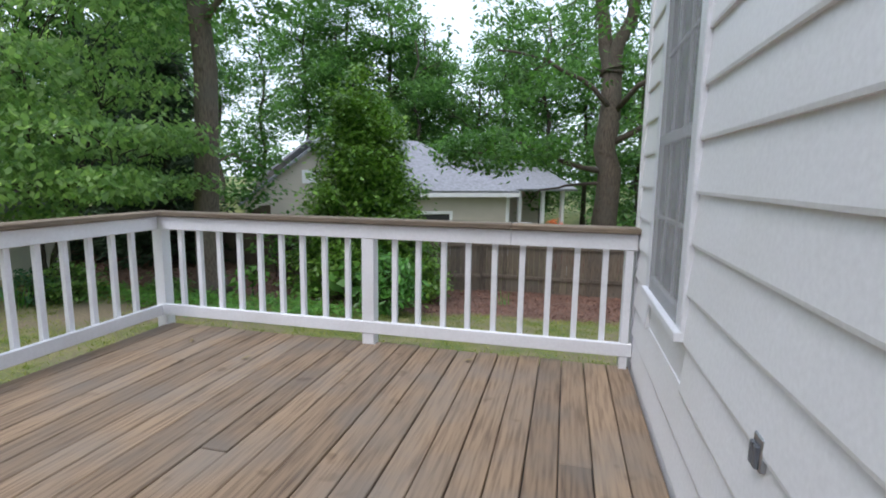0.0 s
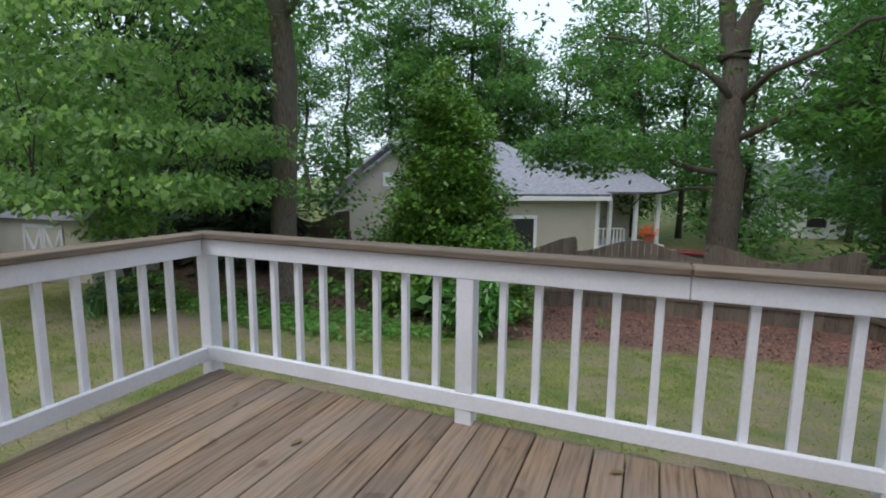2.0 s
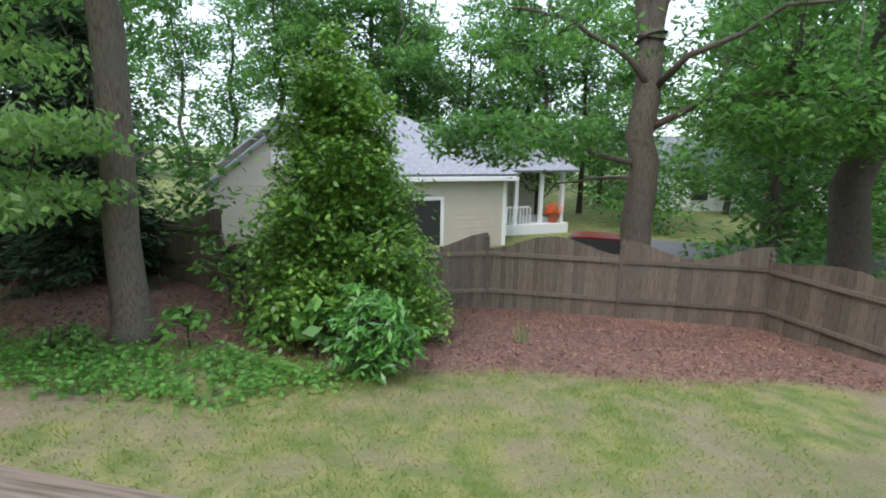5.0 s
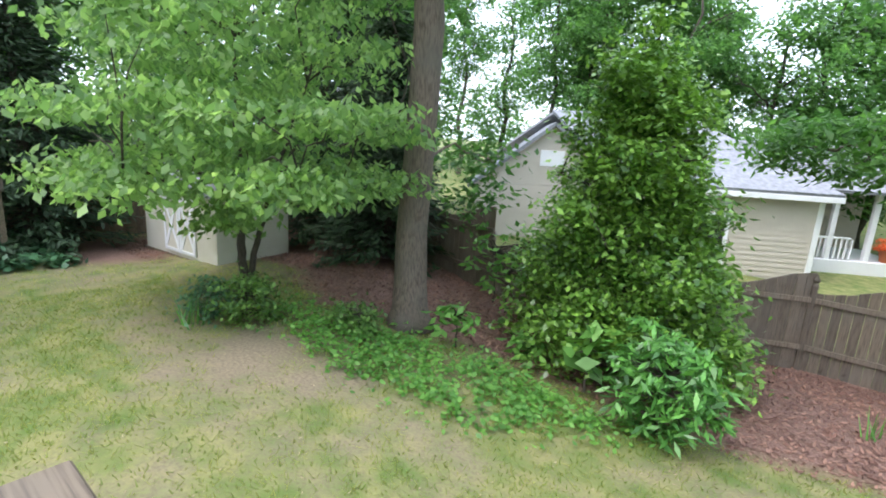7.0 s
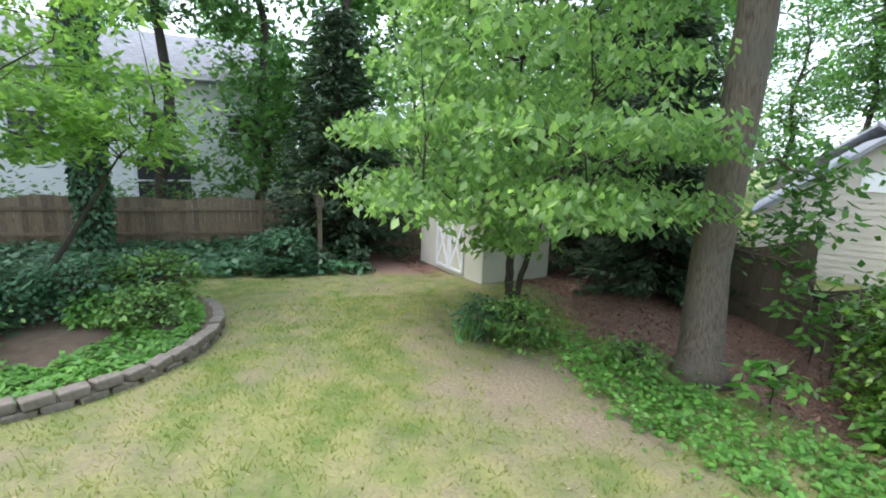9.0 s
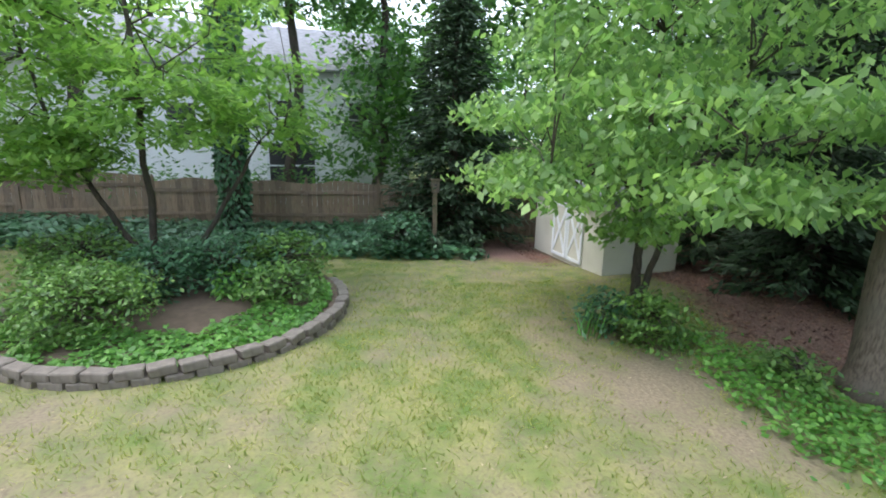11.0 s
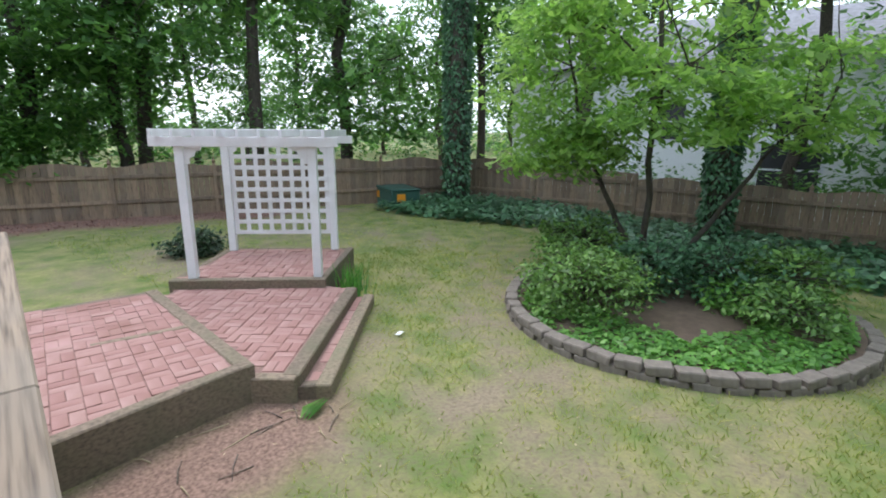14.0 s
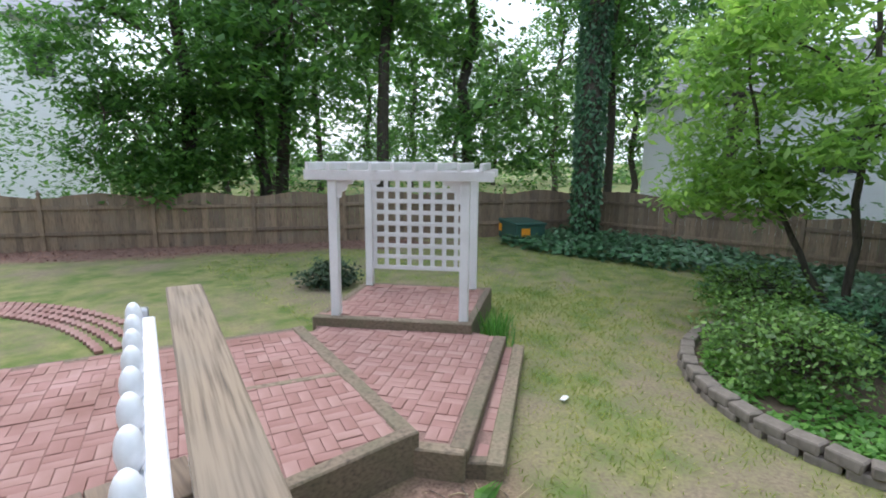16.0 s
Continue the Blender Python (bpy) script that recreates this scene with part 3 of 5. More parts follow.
# ---- arbor ----
def arbor():
    A, C = Vector((-4.09, -6.62)), Vector((-3.01, -7.86))
    along = (A - C).normalized()
    B, D = Vector((-5.38, -7.56)), Vector((-4.32, -8.80))
    W = (A - C).length
    depth = (B - A).length
    a = thing("arbor", pose(C.x - 0.08, C.y + 0.07, -0.485, 0, 0, math.degrees(math.atan2(along.y, along.x))), "white painted garden arbor with rafters and square lattice back", "arbor")
    H = 1.83
    for x, y in ((0, 0), (W, 0), (0, depth), (W, depth)):
        part("post", boxed(x - 0.056, x + 0.056, y - 0.056, y + 0.056, 0, H, 0.006), ARBOR_WHITE, a)
    for y in (-0.07, depth + 0.07):
        bm = boxed(-0.34, W + 0.34, y - 0.02, y + 0.02, H - 0.10, H + 0.02, 0.005)
        part("beam", bm, ARBOR_WHITE, a)
    raf = mesh_of("rafter", boxed(-0.02, 0.02, -0.32, depth + 0.32, H + 0.021, H + 0.115, 0.005), ARBOR_WHITE)
    for k in range(9):
        piece("rafter", raf, a, pose(-0.2 + (W + 0.4) * k / 8, 0, 0))
    for x, sx in ((0.05, 1), (W - 0.05, -1)):
        for y in (0, depth):
            bm = bmesh.new()
            pr = [(0, 0), (0.05, 0.0), (0.06, 0.07), (0.12, 0.10), (0.14, 0.16), (0.20, 0.17), (0.22, 0.22), (0, 0.22)]
            fa = [bm.verts.new((x + sx * u, y - 0.018, H - 0.32 + v)) for u, v in pr]
            fb = [bm.verts.new((x + sx * u, y + 0.018, H - 0.32 + v)) for u, v in pr]
            bm.faces.new(fa)
            bm.faces.new(fb[::-1])
            for i in range(8):
                bm.faces.new((fa[i], fb[i], fb[(i + 1) % 8], fa[(i + 1) % 8]))
            bmesh.ops.recalc_face_normals(bm, faces=bm.faces)
            part("scroll_bracket", bm, ARBOR_WHITE, a)
    z0, z1 = 0.27, H - 0.10
    up = mesh_of("lattice_slat", boxed(-0.033, 0.033, depth - 0.008, depth, z0, z1, 0.002), ARBOR_WHITE)
    n = 9
    for k in range(n):
        piece("lattice_slat", up, a, pose(0.09 + (W - 0.18) * k / (n - 1), 0, 0))
    over = mesh_of("lattice_slat", boxed(0.05, W - 0.05, depth - 0.017, depth - 0.009, -0.033, 0.033, 0.002), ARBOR_WHITE)
    for k in range(9):
        piece("lattice_slat", over, a, pose(0, 0, z0 + 0.033 + (z1 - z0 - 0.066) * k / 8))


arbor()


# ---- fences ----
def fence_panel(p, q, h, wave, material, seed):
    p, q = Vector(p), Vector(q)
    L = (q - p).length
    gz = min(ground_z(p.x, p.y), ground_z(q.x, q.y))
    f = thing("fence_panel", pose(p.x, p.y, gz, 0, 0, math.degrees(math.atan2(q.y - p.y, q.x - p.x))), "weathered brown wooden privacy fence panel with scalloped top", "fence", "garden fence")
    rng = random.Random(seed)
    n = max(3, round(L / 0.145))
    w = L / n
    for k in range(n):
        u = (k + 0.5) / n
        top = h + wave * (math.sin(math.pi * u) ** 2 - 0.5) * 2 + rng.uniform(-0.008, 0.008)
        bm = bmesh.new()
        x0, x1 = k * w + 0.003, (k + 1) * w - 0.003
        s = wave * math.pi / n * math.sin(2 * math.pi * u)
        lo = [(x0, -0.02), (x1, -0.02)]
        pr = lo + [(x1, top + s), (x0, top - s)]
        y = rng.uniform(0.0, 0.006)
        fa = [bm.verts.new((a, y, b)) for a, b in pr]
        fb = [bm.verts.new((a, y + 0.017, b)) for a, b in pr]
        bm.faces.new(fa)
        bm.faces.new(fb[::-1])
        for i in range(4):
            bm.faces.new((fa[i], fb[i], fb[(i + 1) % 4], fa[(i + 1) % 4]))
        bmesh.ops.recalc_face_normals(bm, faces=bm.faces)
        part("picket", bm, material, f)
    for z in ((0.30, h * 0.52, h - 0.18) if h > 1.6 else (0.38, h - 0.34)):
        part("rail", boxed(0, L, -0.04, -0.002, z, z + 0.09, 0.004), material, f)
    bm = boxed(-0.045, 0.045, -0.05, 0.04, -0.1, h - 0.04, 0.006)
    cyl(bm, (0, -0.005, h - 0.04), 0.055, 0.03, 0.05, 10)
    bmesh.ops.create_uvsphere(bm, u_segments=10, v_segments=7, radius=1, matrix=Matrix.Translation((0, -0.005, h + 0.055)) @ Matrix.Diagonal((0.05, 0.05, 0.055, 1)))
    cyl(bm, (0, -0.005, h + 0.09), 0.035, 0.006, 0.07, 10)
    part("post", bm, material, f, "fence post with turned finial")


def fence_run(pts, h, wave, material):
    k = 0
    for a, b in zip(pts, pts[1:]):
        a, b = Vector(a), Vector(b)
        n = max(1, round((b - a).length / 2.4))
        for i in range(n):
            k += 1
            fence_panel(a.lerp(b, i / n), a.lerp(b, (i + 1) / n), h, wave if (k % 2 or wave < 0.1) else -wave, material, k)


# runs go so that the rails face the garden
fence_run([(-9.6, 9.0), (-4.1, 7.95), (1.0, 10.25), (6.8, 10.25)], 1.58, 0.17, FENCE_DARK)
fence_run([(6.8, 10.25), (9.6, 5.2)], 1.55, 0.10, FENCE_DARK)
fence_run([(-13.7, -11.4), (-14.75, -5.5), (-14.4, 0.6), (-12.9, 4.7), (-9.6, 9.0)], 1.36, 0.05, FENCE)
fence_run([(6.0, -20.9), (-2.9, -16.75), (-13.7, -11.4)], 1.36, 0.06, FENCE)


# ---- planter ring ----
def planter():
    cx, cy, rx, ry = -7.15, -2.65, 2.50, 2.15
    p = thing("planter_wall", pose(0, 0, 0), "low curved retaining wall of rough grey concrete blocks", "planter wall")
    bm = bmesh.new()
    box(bm, -0.125, 0.125, -0.085, 0.085, -0.05, 0.05, 0.014)
    for v in bm.verts:
        v.co += Vector((noise.noise(v.co * 30), noise.noise(v.co * 31 + Vector((5, 0, 0))), 0)) * 0.012
    me = mesh_of("block", bm, BLOCK)
    for row in range(2):
        n = 50
        for k in range(n):
            t = math.tau * (k + 0.5 * row) / n
            x, y = cx + rx * math.cos(t), cy + ry * math.sin(t)
            if x < -8.2:
                continue
            z = ground_z(x, y) + 0.02 + row * 0.10 + random.uniform(-0.012, 0.012)
            piece("block", me, p, pose(x, y, z, random.uniform(-4, 4), random.uniform(-4, 4), math.degrees(math.atan2(ry * math.cos(t), -rx * math.sin(t))) + random.uniform(-9, 9)))
    pts = [(cx + (rx - 0.08) * math.cos(math.tau * k / 40), cy + (ry - 0.08) * math.sin(math.tau * k / 40)) for k in range(40)]
    soil = prism(pts, -1.4, ground_z(-5.5, -2.5) + 0.06)
    solid("planter_soil", soil, plain("planter_earth", (0.12, 0.085, 0.06), 0.95, 0, 9), "dark earth filling the round planter bed", "soil")


planter()


# ---- shed, birdhouse, transformer box ----
def shed():
    s = thing("garden_shed", pose(-8.25, 4.40, -1.12, 0, 0, 96), "cream garden shed with white cross-braced double doors", "shed")
    W, D, H = 1.75, 2.75, 1.45
    part("wall", boxed(0, W, 0.0, D, 0.0, H, 0.01), CREAM, s)
    part("base", boxed(-0.04, W + 0.04, -0.04, D + 0.04, -0.15, 0.03, 0.005), TIMBER, s)
    bm = bmesh.new()
    pr = [(-0.12, H - 0.02), (W + 0.12, H - 0.02), (W * 0.8, H + 0.42), (W * 0.5, H + 0.55), (W * 0.2, H + 0.42)]
    a = [bm.verts.new((x, -0.1, z)) for x, z in pr]
    b = [bm.verts.new((x, D + 0.1, z)) for x, z in pr]
    bm.faces.new(a)
    bm.faces.new(b[::-1])
    for i in range(5):
        bm.faces.new((a[i], b[i], b[(i + 1) % 5], a[(i + 1) % 5]))
    bmesh.ops.recalc_face_normals(bm, faces=bm.faces)
    part("roof", bm, ROOF, s)
    for y0 in (0.70, 1.30):
        d = part("door", boxed(-0.03, 0.002, y0, y0 + 0.58, 0.12, 1.30, 0.004), CREAM, s)
        for q in ((y0, y0 + 0.07, 0.12, 1.3), (y0 + 0.51, y0 + 0.58, 0.12, 1.3), (y0, y0 + 0.58, 0.12, 0.19), (y0, y0 + 0.58, 1.23, 1.3)):
            part("door_trim", boxed(-0.045, -0.028, *q, 0.003), WHITE, d)
        for sgn in (1, -1):
            bm = boxed(-0.043, -0.030, -0.60, 0.60, -0.035, 0.035, 0.002)
            bmesh.ops.transform(bm, matrix=Matrix.Translation((0.001 * sgn, y0 + 0.29, 0.71)) @ pose(0, 0, 0, sgn * 64, 0, 0), verts=bm.verts)
            part("brace", bm, WHITE, d)


shed()


def birdhouse():
    b = thing("birdhouse", pose(-11.3, 1.68, -1.2), "weathered grey wooden birdhouse on a tall post", "birdhouse")
    part("post", boxed(-0.05, 0.05, -0.05, 0.05, 0, 1.42, 0.006), TIMBER, b)
    bm = boxed(-0.085, 0.085, -0.09, 0.09, 1.42, 1.72, 0.004)
    h = part("house", bm, BARK, b)
    part("roof", boxed(-0.13, 0.13, -0.13, 0.13, 1.71, 1.74, 0.004), TIMBER, h)
    # near-black disc on the uncut front, painted as the hole's shade
    part("entrance_hole", cyl(bmesh.new(), (0.084, 0, 1.60), 0.022, 0.022, 0.004, 12, "X"), DARK, h)


birdhouse()
t = thing("transformer_box", pose(-11.5, -11.75, -0.82, 0, 0, 62), "dark green steel utility transformer box with orange sticker", "transformer")
part("cabinet", boxed(-0.75, 0.75, -0.45, 0.45, 0.0, 0.52, 0.03), GREEN_BOX, t)
part("lid", boxed(-0.78, 0.78, -0.48, 0.48, 0.50, 0.57, 0.02), GREEN_BOX, t)
part("sticker", boxed(0.752, 0.756, -0.28, -0.02, 0.2, 0.42, 0), ORANGE, t, "orange warning sticker")
part("sticker", boxed(-0.66, -0.40, -0.457, -0.452, 0.2, 0.42, 0), ORANGE, t, "orange warning sticker")


# ---- neighbouring houses ----
def lap_wall(bm, p, q, z0, z1, step=0.2, proud=0.03):
    """Siding courses along a wall line, each a tilted board."""
    p, q = Vector((*p, 0)), Vector((*q, 0))
    d = (q - p).normalized()
    n = Vector((d.y, -d.x, 0))
    z = z0
    while z < z1:
        t = min(z + step, z1)
        v = [bm.verts.new(c) for c in (p + n * proud + Vector((0, 0, z)), q + n * proud + Vector((0, 0, z)), q + n * 0.006 + Vector((0, 0, t)), p + n * 0.006 + Vector((0, 0, t)), p + Vector((0, 0, z)), q + Vector((0, 0, z)))]
        bm.faces.new(v[:4])
        bm.faces.new((v[4], v[5], v[1], v[0]))
        z = t
    return bm


def house_window(parent, x, z, w, h, y=0.0):
    win = part("window", boxed(x - w / 2 - 0.1, x + w / 2 + 0.1, y - 0.07, y - 0.02, z - 0.1, z + h + 0.1, 0.01), TRIM, parent)
    part("pane", boxed(x - w / 2, x + w / 2, y - 0.078, y - 0.068, z, z + h, 0), DARK, win)
    part("glazing_bar", boxed(x - w / 2, x + w / 2, y - 0.09, y - 0.075, z + h / 2 - 0.03, z + h / 2 + 0.03, 0), TRIM, win)


def roof_shape(pts):
    bm = bmesh.new()
    for f in pts:
        bm.faces.new([bm.verts.new(c) for c in f])
    bmesh.ops.recalc_face_normals(bm, faces=bm.faces)
    bmesh.ops.solidify(bm, geom=bm.faces[:], thickness=0.12)
    return bm


def north_house():
    h = thing("neighbour_house", pose(-10.3, 15.7, -2.6, 0, 0, 32.5), "beige lap-sided single-storey house with grey shingle roof", "house")
    E, F, C = 2.75, 3.15, 12.6
    part("wall", boxed(0.02, 5.7, 0.02, 9.0, -0.5, E, 0), LIGHT_SIDING, h)
    part("wall", boxed(5.702, C - 0.02, 0.02, 9.0, -0.5, F, 0), LIGHT_SIDING, h)
    bm = lap_wall(bmesh.new(), (0, 0), (5.7, 0), -0.3, E)
    lap_wall(bm, (5.7, 0), (C, 0), -0.3, F)
    lap_wall(bm, (C, 0), (C, 9.0), -0.3, F)
    part("siding", bm, LIGHT_SIDING, h)
    bm = bmesh.new()
    gv = [bm.verts.new(c) for y in (0.0, 0.1) for c in ((0, y, E), (5.7, y, E), (2.85, y, E + 2.3))]
    bm.faces.new(gv[:3])
    bm.faces.new(gv[5:2:-1])
    g = part("gable", bm, LIGHT_SIDING, h)
    for n in range(11):
        k = n / 11.3
        part("siding_board", lap_wall(bmesh.new(), (2.85 * k + 0.12, 0), (5.58 - 2.85 * k, 0), E + 0.2 * n, E + 0.2 * n + 0.2), LIGHT_SIDING, g)
    part("gable_vent", boxed(2.4, 3.3, -0.06, -0.01, 3.45, 4.05, 0.01), PALE_SIDING, h, "white louvred gable vent")
    part("gable_roof", roof_shape([[(-0.3, -0.3, E - 0.2), (2.85, -0.3, 5.1), (2.85, 6, 5.1), (-0.3, 6, E - 0.2)], [(2.85, -0.3, 5.1), (6.0, -0.3, E - 0.2), (6.0, 6, E - 0.2), (2.85, 6, 5.1)]]), ROOF, h)
    part("main_roof", roof_shape([[(5.4, -0.4, F - 0.1), (C + 0.4, -0.4, F - 0.1), (9.0, 4.6, 5.7), (3.0, 4.6, 5.7)], [(C + 0.4, -0.4, F - 0.1), (C + 0.4, 9.4, F - 0.1), (9.0, 4.6, 5.7)], [(C + 0.4, 9.4, F - 0.1), (-0.3, 9.4, F - 0.1), (3.0, 4.6, 5.7), (9.0, 4.6, 5.7)]]), ROOF, h)
    part("fascia", boxed(5.8, C + 0.45, -0.45, -0.39, F - 0.30, F - 0.10, 0.01), PALE_SIDING, h)
    part("corner_board", boxed(C - 0.12, C + 0.08, -0.05, 0.15, -0.3, F, 0.01), PALE_SIDING, h)
    # no opening is cut: a near-black panel paints the garage's inner shade
    g = part("garage_door", boxed(7.6, 9.4, -0.06, -0.02, -0.2, 2.0, 0.01), DARK, h, "near-black panel standing for the shade inside the garage opening")
    for q in ((7.45, 7.6, -0.2, 2.1), (9.4, 9.55, -0.2, 2.1), (7.45, 9.55, 2.0, 2.15)):
        part("door_trim", boxed(q[0], q[1], -0.09, -0.02, q[2], q[3], 0.01), PALE_SIDING, g)
    part("porch_wall", boxed(C, 17.5, 5.5, 10, -0.5, F, 0), LIGHT_SIDING, h)
    part("porch_floor", boxed(C + 0.06, 17.7, 2.2, 5.5, -0.5, 0.35, 0.02), PALE_SIDING, h)
    for x in (C + 0.4, 14.5, 16.0, 17.3):
        part("porch_post", boxed(x - 0.1, x + 0.1, 2.3, 2.5, 0.35, F, 0.01), PALE_SIDING, h)
    for k in range(12):
        x = C + 0.6 + k * 0.2
        part("porch_baluster", boxed(x - 0.03, x + 0.03, 2.37, 2.43, 0.4, 1.2, 0), PALE_SIDING, h)
    part("porch_rail", boxed(C + 0.5, 15.3, 2.34, 2.46, 1.2, 1.28, 0.01), PALE_SIDING, h)
    part("porch_roof", roof_shape([[(C + 0.1, 1.8, F - 0.05), (17.9, 1.8, F - 0.05), (17.9, 7.5, 4.9), (C - 0.6, 7.5, 4.9)]]), ROOF, h)
    win = thing("flower_pot", pose(2.6, 26.9, -2.25), "pot of orange flowers on the neighbour's step", "potted plant")
    part("pot", cyl(bmesh.new(), (0, 0, 0), 0.22, 0.32, 0.5, 14), TERRACOTTA, win)
    rng = np.random.default_rng(5)
    me = quads("flowers", leaf_quads(rng, clumps(rng, ellipsoid(rng, 40, (0, 0, 0.75), (0.5, 0.5, 0.35)), 12, 0.08), 0.12), foliage("orange_petals", (0.55, 0.08, 0.02), (0.75, 0.22, 0.08), 0.2))
    piece("flowers", me, win)


north_house()


def white_house(name, m, W, D, H, roof, windows, label):
    h = thing(name, m, label, "house")
    part("wall", boxed(0.02, W - 0.02, 0.02, D, -0.5, H, 0), PALE_SIDING, h)
    bm = lap_wall(bmesh.new(), (0, 0), (W, 0), 0, H)
    lap_wall(bm, (W, 0), (W, D), 0, H)
    part("siding", bm, PALE_SIDING, h)
    part("roof", roof_shape([[(-0.4, -0.4, H - 0.1), (W + 0.4, -0.4, H - 0.1), (W + 0.4, D / 2, H + roof), (-0.4, D / 2, H + roof)], [(W + 0.4, D / 2, H + roof), (W + 0.4, D + 0.4, H - 0.1), (-0.4, D + 0.4, H - 0.1), (-0.4, D / 2, H + roof)]]), ROOF, h)
    for x, z, w, hh in windows:
        house_window(h, x, z, w, hh)
    return h


white_house("white_house", pose(-19.6, 2.2, -1.4, 0, 0, -86) @ pose(0, 0, 0, 0, 0, 180) @ pose(-14, 0, 0), 14, 8, 5.2, 2.0, ((2.5, 0.9, 1.0, 1.5), (6.0, 2.6, 0.9, 1.2), (9.6, 0.9, 1.6, 1.6), (9.6, 2.8, 1.0, 1.2), (12.2, 2.8, 1.0, 1.2)), "large pale white two-storey house behind the fence")
white_house("white_house", pose(9.5, -27.5, -0.9, 0, 0, 180), 13.0, 9, 7.6, 2.5, ((11.2, 5.4, 0.9, 1.3), (4.0, 1.0, 1.0, 1.5)), "tall white lap-sided house beyond the fence")
white_house("blue_house", pose(10.5, 40, -2.9, 0, 0, 6), 14, 9, 3.2, 2.4, ((3, 0.9, 1.2, 1.4), (10, 0.9, 1.2, 1.4)), "distant pale blue house across the road")


def car():
    c = thing("parked_car", pose(4.75, 18.0, -2.80, 0, 0, -6), "dark red parked hatchback with pale roof beyond the fence", "car")
    bm = bmesh.new()
    for prof, half, nm, material in (([(-2.0, 0.25), (2.05, 0.25), (2.1, 0.7), (1.35, 0.9), (-2.0, 0.95), (-2.06, 0.6)], 0.85, "body", RED_CAR), ([(-1.9, 0.95), (1.2, 0.9), (0.5, 1.36), (-1.5, 1.40)], 0.74, "glasshouse", DARK), ([(-1.55, 1.38), (0.55, 1.35), (0.2, 1.43), (-0.6, 1.46), (-1.4, 1.43)], 0.70, "roof", RED_CAR)):
        bm = bmesh.new()
        a = [bm.verts.new((x, -half, z)) for x, z in prof]
        b = [bm.verts.new((x, half, z)) for x, z in prof]
        bm.faces.new(a)
        bm.faces.new(b[::-1])
        for i in range(len(prof)):
            bm.faces.new((a[i], b[i], b[(i + 1) % len(prof)], a[(i + 1) % len(prof)]))
        bmesh.ops.recalc_face_normals(bm, faces=bm.faces)
        bmesh.ops.bevel(bm, geom=bm.edges[:], offset=0.05, segments=2, affect="EDGES")
        part(nm, bm, material, c)
    for x in (-1.3, 1.35):
        for y in (-0.87, 0.67):
            w = part("wheel", cyl(bmesh.new(), (x, y, 0.31), 0.31, 0.31, 0.2, 20, "Y"), RUBBER, c)
            part("rim", cyl(bmesh.new(), (x, y - 0.01, 0.31), 0.2, 0.2, 0.22, 12, "Y"), STEEL, w)


car()
solid("road", prism([(6, 21.0), (60, 17.5), (60, 22), (6, 26)], -3.2, -2.775), ASPHALT, "grey asphalt drive beyond the far lawn", "road")


def path():
    """The curved brick path that leaves the terrace."""
    base = thing("garden_path", pose(0, 0, 0), "narrow curved path of worn brick pavers in grass", "path", "", "structure")
    me = mesh_of("brick", boxed(-0.095, 0.095, -0.046, 0.046, -0.04, 0.0, 0.005), BRICK)
    for k in range(44):
        t = k / 43
        a = radians(8 + 92 * t)
        cx, cy, r = 1.9, -12.0, 2.9
        x, y = cx - r * math.cos(a) - 0.0, cy + 3.3 - r * 1.5 * math.sin(a)
        for j in range(4):
            o = (j - 1.5) * 0.2
            piece("brick", me, base, pose(x + o * math.cos(a) , y + o * math.sin(a) * 0.6, ground_z(x, y) + 0.035, 0, 0, 90 - math.degrees(a) * 0.3))


path()

# ---- trees and shrubs ----
def twig_line(rng, a, b, n=6, sag=0.0, wob=0.12):
    a, b = np.array(a, float), np.array(b, float)
    L = np.linalg.norm(b - a)
    out = []
    for k in range(n):
        t = k / (n - 1)
        p = a + (b - a) * t + rng.normal(0, wob * L / n, 3) * (0 < k < n - 1)
        p[2] += sag * L * math.sin(math.pi * t)
        out.append(tuple(p))
    return out


